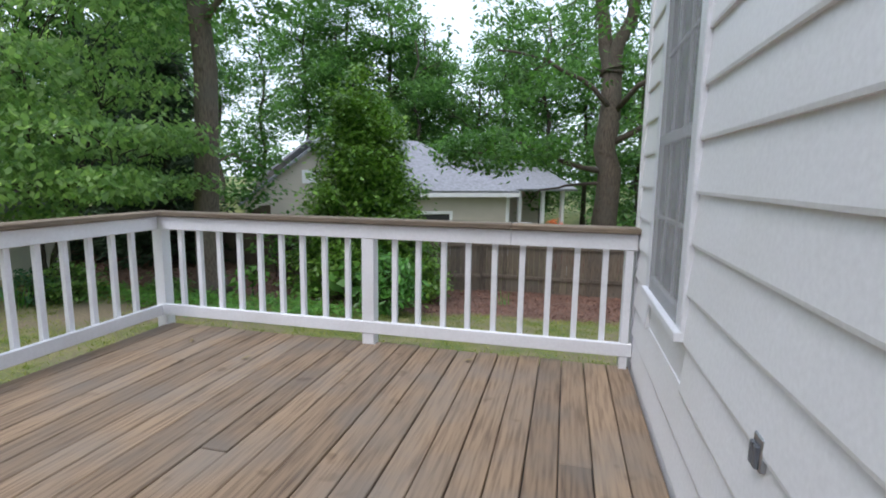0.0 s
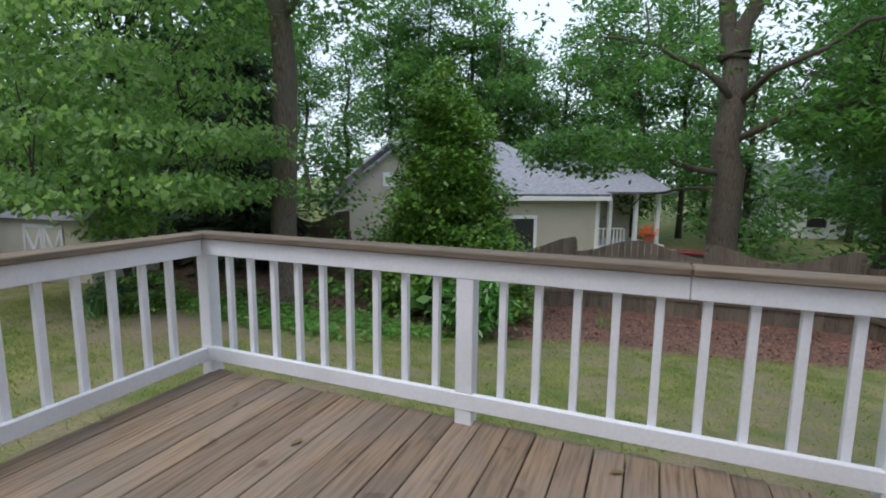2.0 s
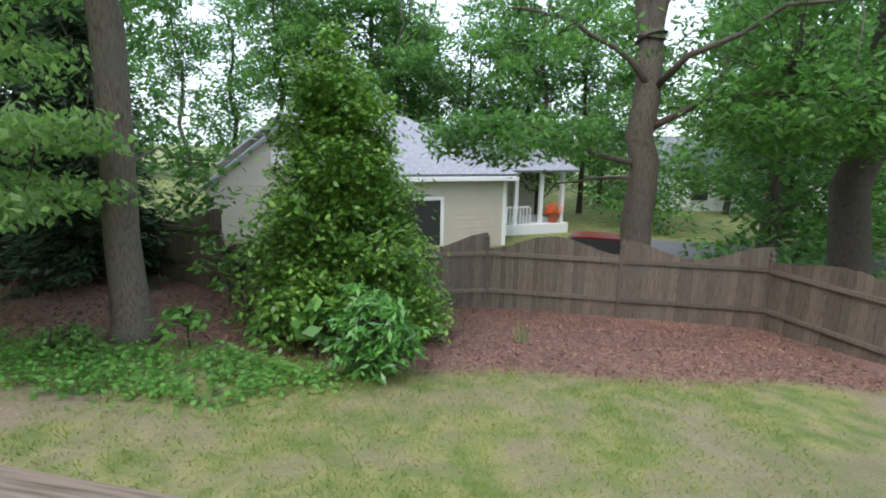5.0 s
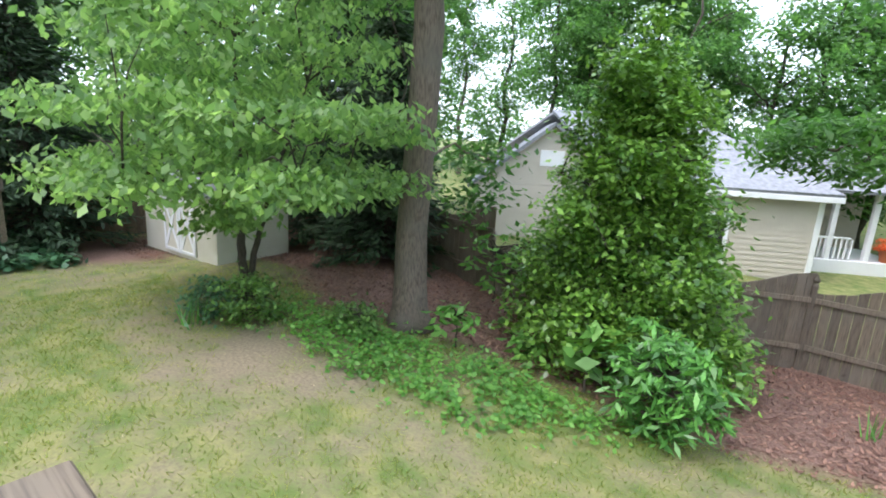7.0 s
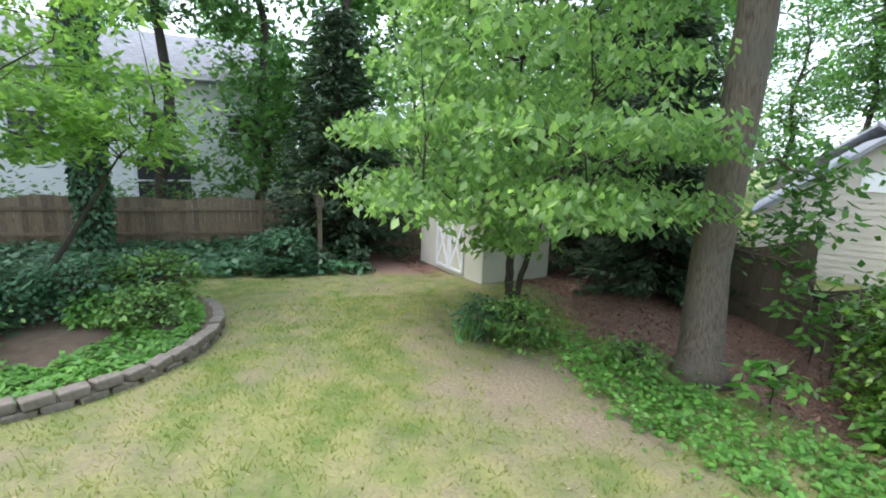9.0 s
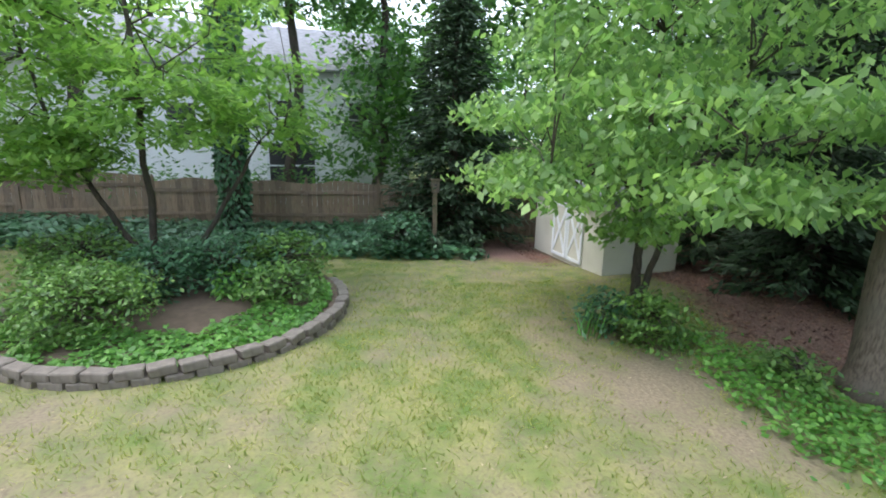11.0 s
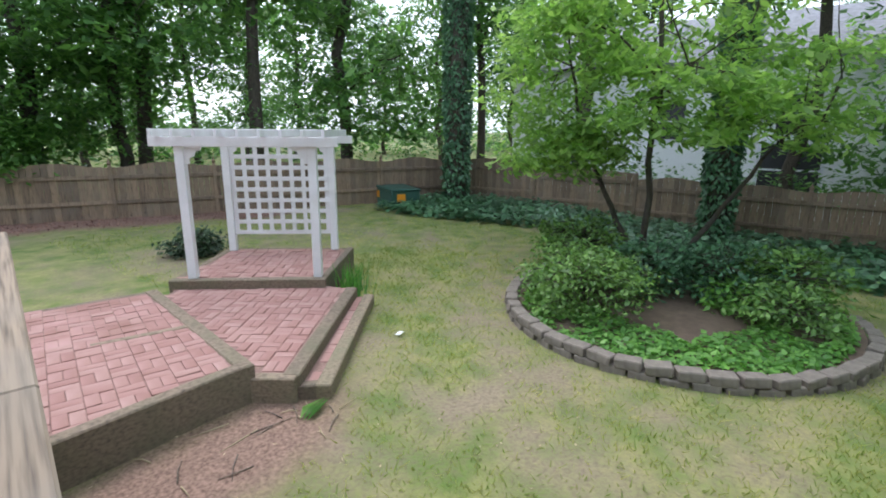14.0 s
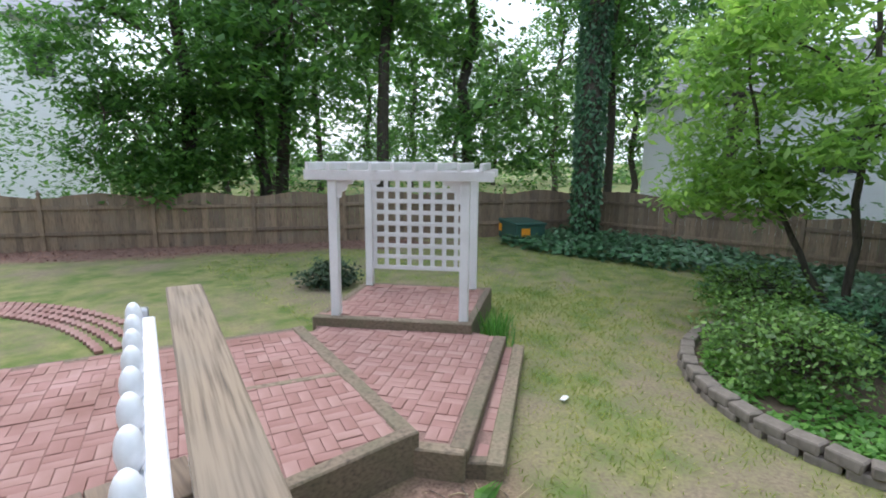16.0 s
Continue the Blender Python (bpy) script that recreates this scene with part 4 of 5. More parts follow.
def tree(name, at, label, stems, limbs, bark, leafmat, blobs, leaf, per, spread, seed, flat=0.4, wide=0.5, category="tree", droop=0.5):
    """stems and limbs: lines (start, end, r0, r1, sag); blobs: (centre, radii, clumps). All local to the base."""
    rng = np.random.default_rng(seed)
    t = thing(name, pose(*at), label, category)
    bm = bmesh.new()
    for a, b, r0, r1, sag in stems:
        n = 10
        pts = twig_line(rng, a, b, n, sag, 0.10)
        rr = [r0 + (r1 - r0) * k / (n - 1) for k in range(n)]
        if r0 > 0.12:
            p0, p1 = np.array(pts[0]), np.array(pts[1])
            pts[1:1] = [tuple(p0 + (p1 - p0) * u) for u in (0.1, 0.22, 0.45)]
            rr[0:1] = [r0 * 1.75, r0 * 1.36, r0 * 1.16, r0 * 1.04]
        tube(bm, pts, rr, 14 if r0 > 0.12 else 8)
    part("trunk", bm, bark, t)
    centres = np.concatenate([ellipsoid(rng, n, c, r) for c, r, n in blobs])
    bm = bmesh.new()
    for a, b, r0, r1, sag in limbs:
        pts = twig_line(rng, a, b, 7, sag, 0.2)
        tube(bm, pts, [r0 + (r1 - r0) * k / 6 for k in range(7)], 6)
    # twigs run from the nearest limb or stem to some of the leaf clumps
    hubs = np.array([np.array(a) * (1 - u) + np.array(b) * u for a, b, *_ in list(limbs) + list(stems) for u in (0.4, 0.7, 0.95)])
    for c in centres[:: max(1, len(centres) // 60)]:
        h = hubs[np.argmin(np.linalg.norm(hubs - c, axis=1))]
        if np.linalg.norm(h - c) < 4:
            tube(bm, twig_line(rng, h, c, 4, 0.05, 0.3), (0.014, 0.011, 0.008, 0.004), 4)
    if len(bm.verts):
        part("branchwork", bm, bark, t)
    else:
        bm.free()
    pts = clumps(rng, centres, per, spread, flat)
    piece("crown", quads("crown", leaf_quads(rng, pts, leaf, wide, 0.5, droop), leafmat), t)
    return t


def gz(x, y):
    return ground_z(x, y) - 0.05


# oak beside the mulch bed
tree("oak_tree", (-3.72, 5.2, gz(-3.72, 5.2)), "tall oak with straight grey-brown furrowed trunk in mulch", [((0, 0, 0), (0.15, 0.1, 13), 0.25, 0.12, 0)],
     [((0.05, 0, 5.2), (2.6, -0.6, 7.2), 0.07, 0.02, 0.1), ((0, 0, 6), (-2.5, 1.0, 7.5), 0.07, 0.02, 0.1), ((0, 0, 7), (1.0, 2.4, 8.8), 0.06, 0.02, 0.1), ((0, 0, 2.6), (0.2, 1.6, 2.6), 0.03, 0.01, 0.1)], BARK, OAK,
     [((0.8, -0.3, 8.0), (3.8, 3.4, 2.6), 300), ((0.1, 1.3, 2.4), (0.5, 0.5, 1.0), 22), ((-1.5, 1.5, 6.5), (2.2, 2.2, 1.6), 90)], 0.18, 26, 0.28, 1, wide=0.45)

# dogwood with layered light leaves
tree("dogwood_tree", (-6.6, 4.05, gz(-6.6, 4.05)), "small multi-stemmed dogwood with broad pale green leaves", [((0, 0, 0), (0.12, -0.10, 1.25), 0.085, 0.06, 0), ((0.05, 0.05, 0.1), (0.35, 0.2, 1.3), 0.06, 0.045, 0.05), ((0.12, -0.1, 1.25), (0.3, -0.2, 4.2), 0.055, 0.02, 0), ((0.35, 0.2, 1.3), (1.2, 0.5, 3.6), 0.045, 0.015, 0.05)],
     [((0.15, -0.1, 1.5), (2.6, -0.6, 2.3), 0.035, 0.01, 0.12), ((0.2, 0, 1.6), (1.2, -2.2, 2.2), 0.035, 0.01, 0.12), ((0.15, -0.1, 1.6), (-1.8, -1.6, 2.4), 0.03, 0.01, 0.1), ((0.3, 0.1, 1.9), (2.8, 0.9, 2.8), 0.03, 0.01, 0.1), ((0.3, 0, 2.6), (0.2, 1.6, 3.4), 0.03, 0.01, 0.1)], BARK_DARK, DOGWOOD,
     [((0.7, -0.4, 2.15), (2.9, 2.6, 0.34), 150), ((0.8, -0.3, 2.95), (2.9, 2.6, 0.42), 130), ((0.6, -0.2, 3.9), (2.7, 2.4, 0.6), 105), ((1.0, -0.3, 4.9), (2.4, 2.3, 0.7), 85), ((0.9, -0.3, 5.9), (1.9, 1.9, 0.7), 55), ((1.1, -0.75, 1.55), (0.45, 0.4, 0.2), 14)], 0.15, 34, 0.21, 2, 0.35, 0.55, droop=0.9)

# big holly and the rhododendron before it
def cone_blobs(h, r, n, rng, base=0.1):
    return [((0, 0, base + h * u), (r * (1.02 - u) ** 0.75 * (1 + 0.12 * math.sin(9 * u)), r * (1.02 - u) ** 0.75 * (1 + 0.12 * math.cos(7 * u)), h * 0.11), int(n * (1.1 - u))) for u in np.linspace(0.05, 0.97, 9)]


tree("holly_bush", (-1.25, 7.3, gz(-1.25, 7.3)), "large cone-shaped glossy green holly bush beside the fence", [((0, 0, 0), (0, 0, 4.3), 0.11, 0.02, 0)], [((0, 0, 1 + k * 0.4), (1.2 * math.cos(k * 2.4), 1.2 * math.sin(k * 2.4), 1.3 + k * 0.4), 0.03, 0.01, 0) for k in range(7)], BARK_DARK, HOLLY,
     cone_blobs(4.75, 1.8, 170, None) + [((1.6 * (1 - z / 5.2) * math.cos(k * 2.4), 1.6 * (1 - z / 5.2) * math.sin(k * 2.4), z), (0.62, 0.62, 0.36), 34) for k, z in enumerate(np.linspace(0.5, 4.4, 16))], 0.12, 34, 0.15, 3, 0.5, 0.55, "bush")
tree("rhododendron_bush", (0.05, 5.25, gz(0.05, 5.25)), "low rhododendron bush with long green leaves on mulch", [((0, 0, 0), (0, 0, 0.8), 0.03, 0.01, 0)], [], BARK_DARK, RHODO,
     [((0, 0, 0.60), (0.62, 0.58, 0.55), 95), ((-0.2, 0.2, 0.9), (0.45, 0.4, 0.4), 40)], 0.17, 15, 0.07, 4, 0.6, 0.28, "bush")
tree("big_leaf_plant", (-0.95, 5.55, gz(-0.95, 5.55)), "young plant with very large soft green leaves", [((0, 0, 0), (0, 0, 0.9), 0.02, 0.01, 0)], [], BARK_DARK, BRIGHT,
     [((0, 0, 0.75), (0.35, 0.3, 0.35), 12)], 0.36, 2, 0.08, 5, 0.6, 0.6, "plant")
for x, y, r in ((-2.75, 5.15, 0.28), (-2.0, 5.9, 0.16), (-3.3, 7.3, 0.42), (-3.7, 7.5, 0.55)):
    tree("young_sapling", (x, y, gz(x, y)), "leafy young sapling growing from the mulch", [((0, 0, 0), (0, 0, r * 2), 0.015, 0.006, 0)], [], BARK_DARK, BRIGHT, [((0, 0, r * 1.8), (r, r, r), 14)], 0.18, 6, 0.08, 6, 0.5, 0.5, "plant")

# oak outside the back fence, with the branch that reaches over it
tree("oak_tree", (4.36, 11.2, gz(4.36, 11.2)), "broad oak with thick trunk just outside the fence", [((0, 0, 0), (-0.1, 0.2, 6.2), 0.37, 0.26, 0), ((-0.1, 0.2, 6.1), (-1.3, 0.6, 12.5), 0.20, 0.07, 0), ((-0.1, 0.2, 6.1), (1.6, -0.2, 12.5), 0.19, 0.07, 0)],
     [((0, 0, 3.4), (-4.4, -0.4, 4.0), 0.085, 0.02, 0.10), ((0, 0, 4.2), (3.6, -1.0, 4.6), 0.09, 0.02, 0.1), ((0, 0, 5), (-3.0, -1.5, 6.4), 0.08, 0.02, 0.1), ((0, 0, 3.0), (-2.2, 0.8, 2.5), 0.06, 0.015, 0.15), ((0, 0, 5.0), (2.8, -2.2, 6.2), 0.08, 0.02, 0.1)], BARK, OAK,
     [((-2.9, -0.5, 4.0), (2.0, 1.3, 0.55), 110), ((2.7, -1.0, 4.6), (2.2, 1.9, 0.9), 150), ((-0.2, -0.5, 6.8), (4.6, 3.0, 1.4), 110), ((0, 0, 9.5), (5.0, 3.5, 2.4), 110)], 0.20, 26, 0.30, 7, wide=0.42)
tree("oak_tree", (8.6, 11.3, gz(8.6, 11.3)), "tall dark-trunked oak outside the side fence", [((0, 0, 0), (0.3, 0.1, 13), 0.40, 0.2, 0)],
     [((0, 0, 4.0), (-2.2, -1.4, 5.2), 0.08, 0.02, 0.1), ((0, 0, 5), (2.5, -1, 6.5), 0.08, 0.02, 0.1)], BARK_DARK, OAK, [((-1.0, -0.4, 5.6), (2.4, 2.0, 1.3), 90), ((0, 0, 8.5), (4.5, 3.6, 2.4), 140)], 0.20, 24, 0.30, 8, wide=0.42)
tree("slim_tree", (9.4, 9.0, gz(9.4, 9.0)), "slim dark tree outside the side fence", [((0, 0, 0), (0.8, -0.1, 9), 0.14, 0.08, 0)], [((0.2, 0, 3), (1.5, -1, 4.5), 0.04, 0.01, 0.1)], BARK_DARK, OAK, [((0.4, -0.3, 5.2), (2.0, 2.0, 2.0), 150)], 0.15, 28, 0.3, 9, wide=0.45)

# crape myrtle and shrubs in the planter
tree("crape_myrtle", (-8.75, -3.55, -0.85), "three-stemmed crape myrtle with bright yellow-green leaves", [((0, 0, 0), (-0.15, -0.15, 5.6), 0.065, 0.025, 0), ((-0.1, -0.1, 0), (0.1, -1.3, 2.6), 0.06, 0.025, -0.04), ((0.1, 0.3, 0), (-0.3, 1.5, 1.9), 0.055, 0.03, -0.05), ((0.1, -1.3, 2.6), (0.1, -1.7, 4.6), 0.03, 0.01, 0)],
     [((-0.1, -0.1, 2.6), (1.3, 0.7, 3.2), 0.025, 0.008, 0.1), ((-0.1, -0.1, 3.2), (0.8, -1.2, 4.0), 0.025, 0.008, 0.1), ((-0.3, 1.5, 1.9), (0.2, 2.2, 2.5), 0.02, 0.008, 0.1)], BARK_DARK, MYRTLE,
     [((0.1, -1.4, 3.3), (1.6, 1.5, 1.4), 140), ((0.2, 0.1, 4.5), (2.0, 2.2, 1.4), 160), ((0.9, 0.7, 2.7), (1.0, 1.2, 0.5), 45), ((0.2, -1.5, 2.0), (1.2, 1.1, 0.5), 45), ((-0.2, 1.9, 2.9), (0.9, 1.0, 0.9), 40)], 0.19, 30, 0.22, 10, 0.35, 0.42)
for x, y, r, h, m, sz, n in ((-6.15, -3.55, 0.85, 0.75, SHRUB, 0.075, 130), (-6.9, -4.1, 0.6, 0.7, SHRUB, 0.075, 70), (-7.9, -2.2, 0.75, 0.8, IVY, 0.10, 80), (-8.2, -1.5, 0.7, 0.7, SHRUB, 0.10, 70), (-7.4, -1.9, 0.45, 0.4, BRIGHT, 0.10, 26), (-8.6, -4.6, 0.8, 0.8, SHRUB, 0.09, 80), (-7.5, -3.1, 0.6, 0.75, IVY, 0.1, 60), (-7.0, -1.35, 0.5, 0.5, SHRUB, 0.09, 45)):
    tree("planter_shrub", (x, y, -0.88), "rounded leafy green shrub in the planter bed", [((0, 0, 0), (0, 0, h * 0.6), 0.02, 0.008, 0)], [], BARK_DARK, m, [((0, 0, h * 0.55), (r, r, h * 0.55), n)], sz, 30, 0.12, int(-x * 100), 0.5, 0.5, "shrub")
for x, y, r, h, m, sz, n in ((-5.05, 3.25, 0.42, 0.75, SHRUB, 0.09, 40), (-5.5, 3.0, 0.35, 0.6, IVY, 0.09, 26), (-10.9, 0.75, 0.7, 1.05, IVY, 0.12, 60), (-4.35, -10.3, 0.42, 0.5, CONIFER, 0.10, 50), (-12.2, 1.9, 0.6, 0.5, IVY, 0.12, 40), (-3.9, 4.35, 0.35, 0.5, SHRUB, 0.1, 22)):
    tree("garden_shrub", (x, y, gz(x, y)), "small dark green leafy shrub growing in the lawn edge", [((0, 0, 0), (0, 0, h * 0.6), 0.02, 0.008, 0)], [], BARK_DARK, m, [((0, 0, h * 0.55), (r, r, h * 0.5), n)], sz, 30, 0.11, int(-x * 37), 0.5, 0.5, "shrub")


def conifer(at, h, r, seed):
    rng = np.random.default_rng(seed)
    t = thing("conifer_tree", pose(*at), "dark dense evergreen conifer with drooping boughs", "tree")
    part("trunk", tube(bmesh.new(), [(0, 0, 0), (0, 0, h * 0.5), (0.05, 0, h)], (0.16, 0.09, 0.01), 8), BARK_DARK, t)
    bm = bmesh.new()
    cs, dirs = [], []
    for k in range(150):
        z = h * (0.06 + 0.92 * (k / 150))
        R = r * (1 - 0.92 * z / h) * rng.uniform(0.75, 1.12) + 0.12
        a = k * 2.4 + rng.uniform(-0.3, 0.3)
        tip = np.array([R * math.cos(a), R * math.sin(a), z - 0.12 * R + 0.1])
        tube(bm, [(0, 0, z), tuple(tip * [0.6, 0.6, 1] + [0, 0, 0.06]), tuple(tip)], (0.02, 0.012, 0.004), 4)
        m = int(70 * R) + 20
        u = rng.uniform(0.25, 1.0, m)
        p = np.array([0, 0, z]) * (1 - u[:, None]) + tip * u[:, None] + rng.normal(0, 1, (m, 3)) * np.array([0.13, 0.13, 0.06])
        cs.append(p)
        dirs.append(np.tile([math.cos(a), math.sin(a), -0.1], (m, 1)))
    part("bough_frame", bm, BARK_DARK, t)
    piece("needles", quads("needles", leaf_quads(rng, np.concatenate(cs), 0.22, 0.28, 0.5, 0.2, np.concatenate(dirs)), CONIFER), t)


conifer((-12.4, 2.35, -1.25), 6.2, 2.0, 21)
conifer((-6.9, 7.7, -1.25), 5.6, 1.7, 22)
conifer((-9.0, 8.2, -1.25), 6.5, 2.2, 23)


def ivy_trunk(x, y, r, h, seed):
    rng = np.random.default_rng(seed)
    t = thing("ivy_tree", pose(x, y, gz(x, y)), "tall straight tree trunk wrapped in dark ivy", "tree")
    part("trunk", tube(bmesh.new(), [(0, 0, 0), (0.05, 0, h * 0.3), (0.0, 0.1, h * 0.65), (0.1, 0, h)], (r * 1.2, r, r * 0.85, r * 0.5), 12), BARK_DARK, t)
    n = 5200
    a, z = rng.uniform(0, math.tau, n), h * 0.62 * rng.uniform(0, 1, n) ** 0.9
    R = r + 0.04 + 0.10 * rng.uniform(0, 1, n) ** 2
    p = np.stack([R * np.cos(a), R * np.sin(a), z], 1)
    out = np.stack([np.cos(a), np.sin(a), -np.ones(n)], 1)
    piece("ivy", quads("ivy", leaf_quads(rng, p, 0.12, 0.8, 0.3, 0.8, out * 0.8), IVY), t)
    c = ellipsoid(rng, 150, (0, 0, h * 0.75), (2.6, 2.6, h * 0.24))
    piece("crown", quads("crown", leaf_quads(rng, clumps(rng, c, 26, 0.35), 0.18), OAK), t)


ivy_trunk(-13.55, -3.2, 0.27, 11, 31)
ivy_trunk(-12.75, -10.4, 0.30, 12, 32)


# woods all round: a few kinds, copied
def wood_tree(seed, h, spread, low, material, label):
    rng = np.random.default_rng(seed)
    limbs = [((0, 0, h * u), (spread * 0.7 * math.cos(k * 2.1), spread * 0.7 * math.sin(k * 2.1), h * u + 1.2), 0.06, 0.015, 0.1) for k, u in enumerate((low, low + 0.12, 0.6, 0.7, 0.8))]
    blobs = [((spread * 0.45 * math.cos(k * 1.9), spread * 0.45 * math.sin(k * 1.9), h * (low + (0.95 - low) * u)), (spread * 0.62 * (1.1 - 0.5 * u), spread * 0.62 * (1.1 - 0.5 * u), h * 0.11), 44) for k, u in enumerate(np.linspace(0.02, 1, 7))]
    return tree("wood_tree", (0, 0, -400), label, [((0, 0, -0.3), (0.2, 0.1, h), 0.2, 0.05, 0)], limbs, BARK_DARK, material, blobs, 0.30, 24, 0.40, seed, 0.4, 0.5)


# broad tree whose boughs hang over the far fence
tree("maple_tree", (-4.4, -18.6, gz(-4.4, -18.6)), "broad leafy tree with boughs hanging over the fence", [((0, 0, 0), (0.2, 0.1, 11), 0.26, 0.08, 0), ((-1.9, 0.6, 0), (-2.0, 0.7, 11), 0.2, 0.08, 0)],
     [((0, 0, 3), (2.4, 1.6, 3.4), 0.06, 0.015, 0.1), ((0, 0, 4), (-1.6, 2.2, 4.6), 0.06, 0.015, 0.1), ((0, 0, 5), (2.6, 0.4, 6.2), 0.06, 0.015, 0.1)], BARK_DARK, OAK,
     [((0.6, 0.9, 3.0), (2.9, 1.4, 1.6), 170), ((0.2, 0.6, 5.2), (3.6, 2.2, 1.6), 230), ((0, 0.2, 7.8), (3.8, 3.0, 1.9), 200), ((1.2, 1.5, 1.9), (1.1, 0.6, 0.8), 40)], 0.23, 30, 0.28, 44, wide=0.45)

KINDS = [wood_tree(51, 13, 3.2, 0.22, OAK_FAR, "tall leafy woodland tree with slender dark trunk"), wood_tree(52, 15, 2.8, 0.40, OAK_FAR, "tall leafy woodland tree with slender dark trunk"), wood_tree(53, 10, 3.4, 0.10, OAK_FAR, "low-branched leafy woodland tree with drooping crown"), wood_tree(54, 16, 3.0, 0.5, OAK_FAR, "tall leafy woodland tree with high crown")]
rng = random.Random(77)
SPOTS = [(-7.2, -18.2, 0), (-9.8, -16.3, 1), (-12.4, -15.2, 0), (-16.5, -12.0, 1), (-17.0, -8.0, 3), (-16.6, -1.8, 3), (-15.8, 3.5, 0), (-14.6, 7.0, 2), (-12.2, 9.6, 0), (-10.6, 11.2, 1), (-12.8, 13.5, 0), (-15, 10.5, 3),
         (9.5, 17.5, 2), (16.5, 12.5, 0), (18.5, 17.5, 1), (-7.5, 32, 0), (-3.5, 34, 2), (0.5, 35, 0), (4.5, 36, 3), (-12, 31, 2), (-13, 32.5, 3), (-15.5, 30.5, 1), (-10, 33.5, 1), (-7.5, 34.5, 1), (-17, 0.8, 0), (13, 25, 2), (17, 27, 0), (7.6, 31, 2)]
for k in range(62):
    a = math.tau * k / 62 + rng.uniform(-0.03, 0.03)
    R = rng.uniform(27, 46)
    x, y = -4 + R * math.cos(a), R * math.sin(a) - 1
    if x > 8 and y < 14:
        continue
    if -16 < x < 9 and 12 < y < 29:
        continue
    if -9 < x < 12 and -38 < y < -20:
        continue
    if -30 < x < -18 and -14 < y < 5:
        x -= 12
    SPOTS.append((x, y, rng.choice((0, 1, 2, 3, 0, 2))))
for x, y, k in SPOTS:
    s = rng.uniform(0.85, 1.2)
    src = KINDS[k]
    src.scale = (s, s, s)
    c = copy_thing(src, pose(x, y, ground_z(x, y) - 0.1, 0, 0, rng.uniform(0, 360)))
    tagged(c, group="woodland trees")
for src in KINDS:
    for o in list(src.children_recursive) + [src]:
        bpy.data.objects.remove(o)


def far_woods():
    """A band of distant foliage that closes the view between the trunks."""
    r = np.random.default_rng(90)
    n = 2500
    a = r.uniform(0, math.tau, n)
    R = r.uniform(44, 62, n)
    z = r.uniform(-2, 1, n) + 11 * r.uniform(0, 1, n) ** 2.0
    c = np.stack([-4 + R * np.cos(a), R * np.sin(a), z], 1)
    me = quads("far_woods", leaf_quads(r, clumps(r, c, 26, 1.0, 0.6), 0.75), OAK_FAR)
    tagged(new("far_woods", me), "distant green woodland closing the view", "woods", "", "stuff")


far_woods()


# hedges and low growth beyond the fences
def undergrowth():
    r = np.random.default_rng(91)
    cs = []
    for (x0, y0), (x1, y1), n, h in (((-16, -9), (-17.5, 6), 60, 2.2), ((-15, -14), (2, -22), 190, 6.0), ((-16, 8), (-11, 12), 50, 2.6), ((10, 16), (26, 24), 90, 1.6), ((-26, 24), (-10, 34), 80, 4), ((-8, 31), (8, 36), 80, 4)):
        u = r.uniform(0, 1, n)
        cs.append(np.stack([x0 + (x1 - x0) * u + r.normal(0, 0.8, n), y0 + (y1 - y0) * u + r.normal(0, 0.8, n), -1.6 + h * r.uniform(0.1, 1, n)], 1))
    me = quads("undergrowth", leaf_quads(r, clumps(r, np.concatenate(cs), 80, 0.5, 0.7), 0.2), OAK_FAR)
    tagged(new("undergrowth", me), "leafy undergrowth and hedges beyond the garden fences", "undergrowth", "", "stuff")


undergrowth()


# ---- ground cover ----
def scatter(n, x0, x1, y0, y1, test, seed, lift=0.01):
    r = np.random.default_rng(seed)
    out = []
    for x, y in zip(r.uniform(x0, x1, n), r.uniform(y0, y1, n)):
        p = test(x, y)
        if p > 0 and r.random() < p:
            out.append((x, y, ground_z(x, y) + lift + 0.03 * noise.noise(Vector((x * 0.9, y * 0.9, 1)))))
    return r, np.array(out)


def free(x, y):
    if x > -0.7 and y < 0.1 and y > -9 or x > 3.6 and y < 0.2:
        return False
    if any(inside(q, x, y) for q in (UPPER, MIDDLE, LOW, PLAT)):
        return False
    return ((x + 7.15) / 2.62) ** 2 + ((y + 2.65) / 2.27) ** 2 > 1


def ivy_bed(x, y):
    if x > -7.5 or y > 2.6:
        return 0
    d = x + 14.6 + 0.12 * (y + 4)
    lim = 3.0 + 0.8 * math.sin(y * 0.5) + (1.6 if y > -6 else 0)
    return 1.0 if 0.2 < d < lim and y > -11.6 else 0


r, p = scatter(26000, -14.8, -7.5, -12, 2.6, ivy_bed, 101, 0.12)
p[:, 2] += r.uniform(-0.08, 0.16, len(p))
tagged(new("ivy_groundcover", quads("ivy_groundcover", leaf_quads(r, p, 0.17, 0.75, 0.75, 0.1), IVY)), "dense dark ivy covering the ground along the fence", "ivy", "", "stuff")


def weeds(x, y):
    a = math.hypot((x + 3.2) / 1.6, (y - 4.0) / 0.72)
    b = math.hypot((x + 1.4) / 1.1, (y - 4.6) / 0.55)
    return 1.0 if min(a, b) + 0.55 * noise.noise(Vector((x * 1.5, y * 1.5, 4))) + 0.6 * noise.noise(Vector((x * 5, y * 5, 2))) < 1.0 else 0.06 * (min(a, b) < 1.7)


r, p = scatter(11500, -5.5, 0, 3, 6, weeds, 102, 0.06)
p[:, 2] += r.uniform(-0.05, 0.12, len(p))
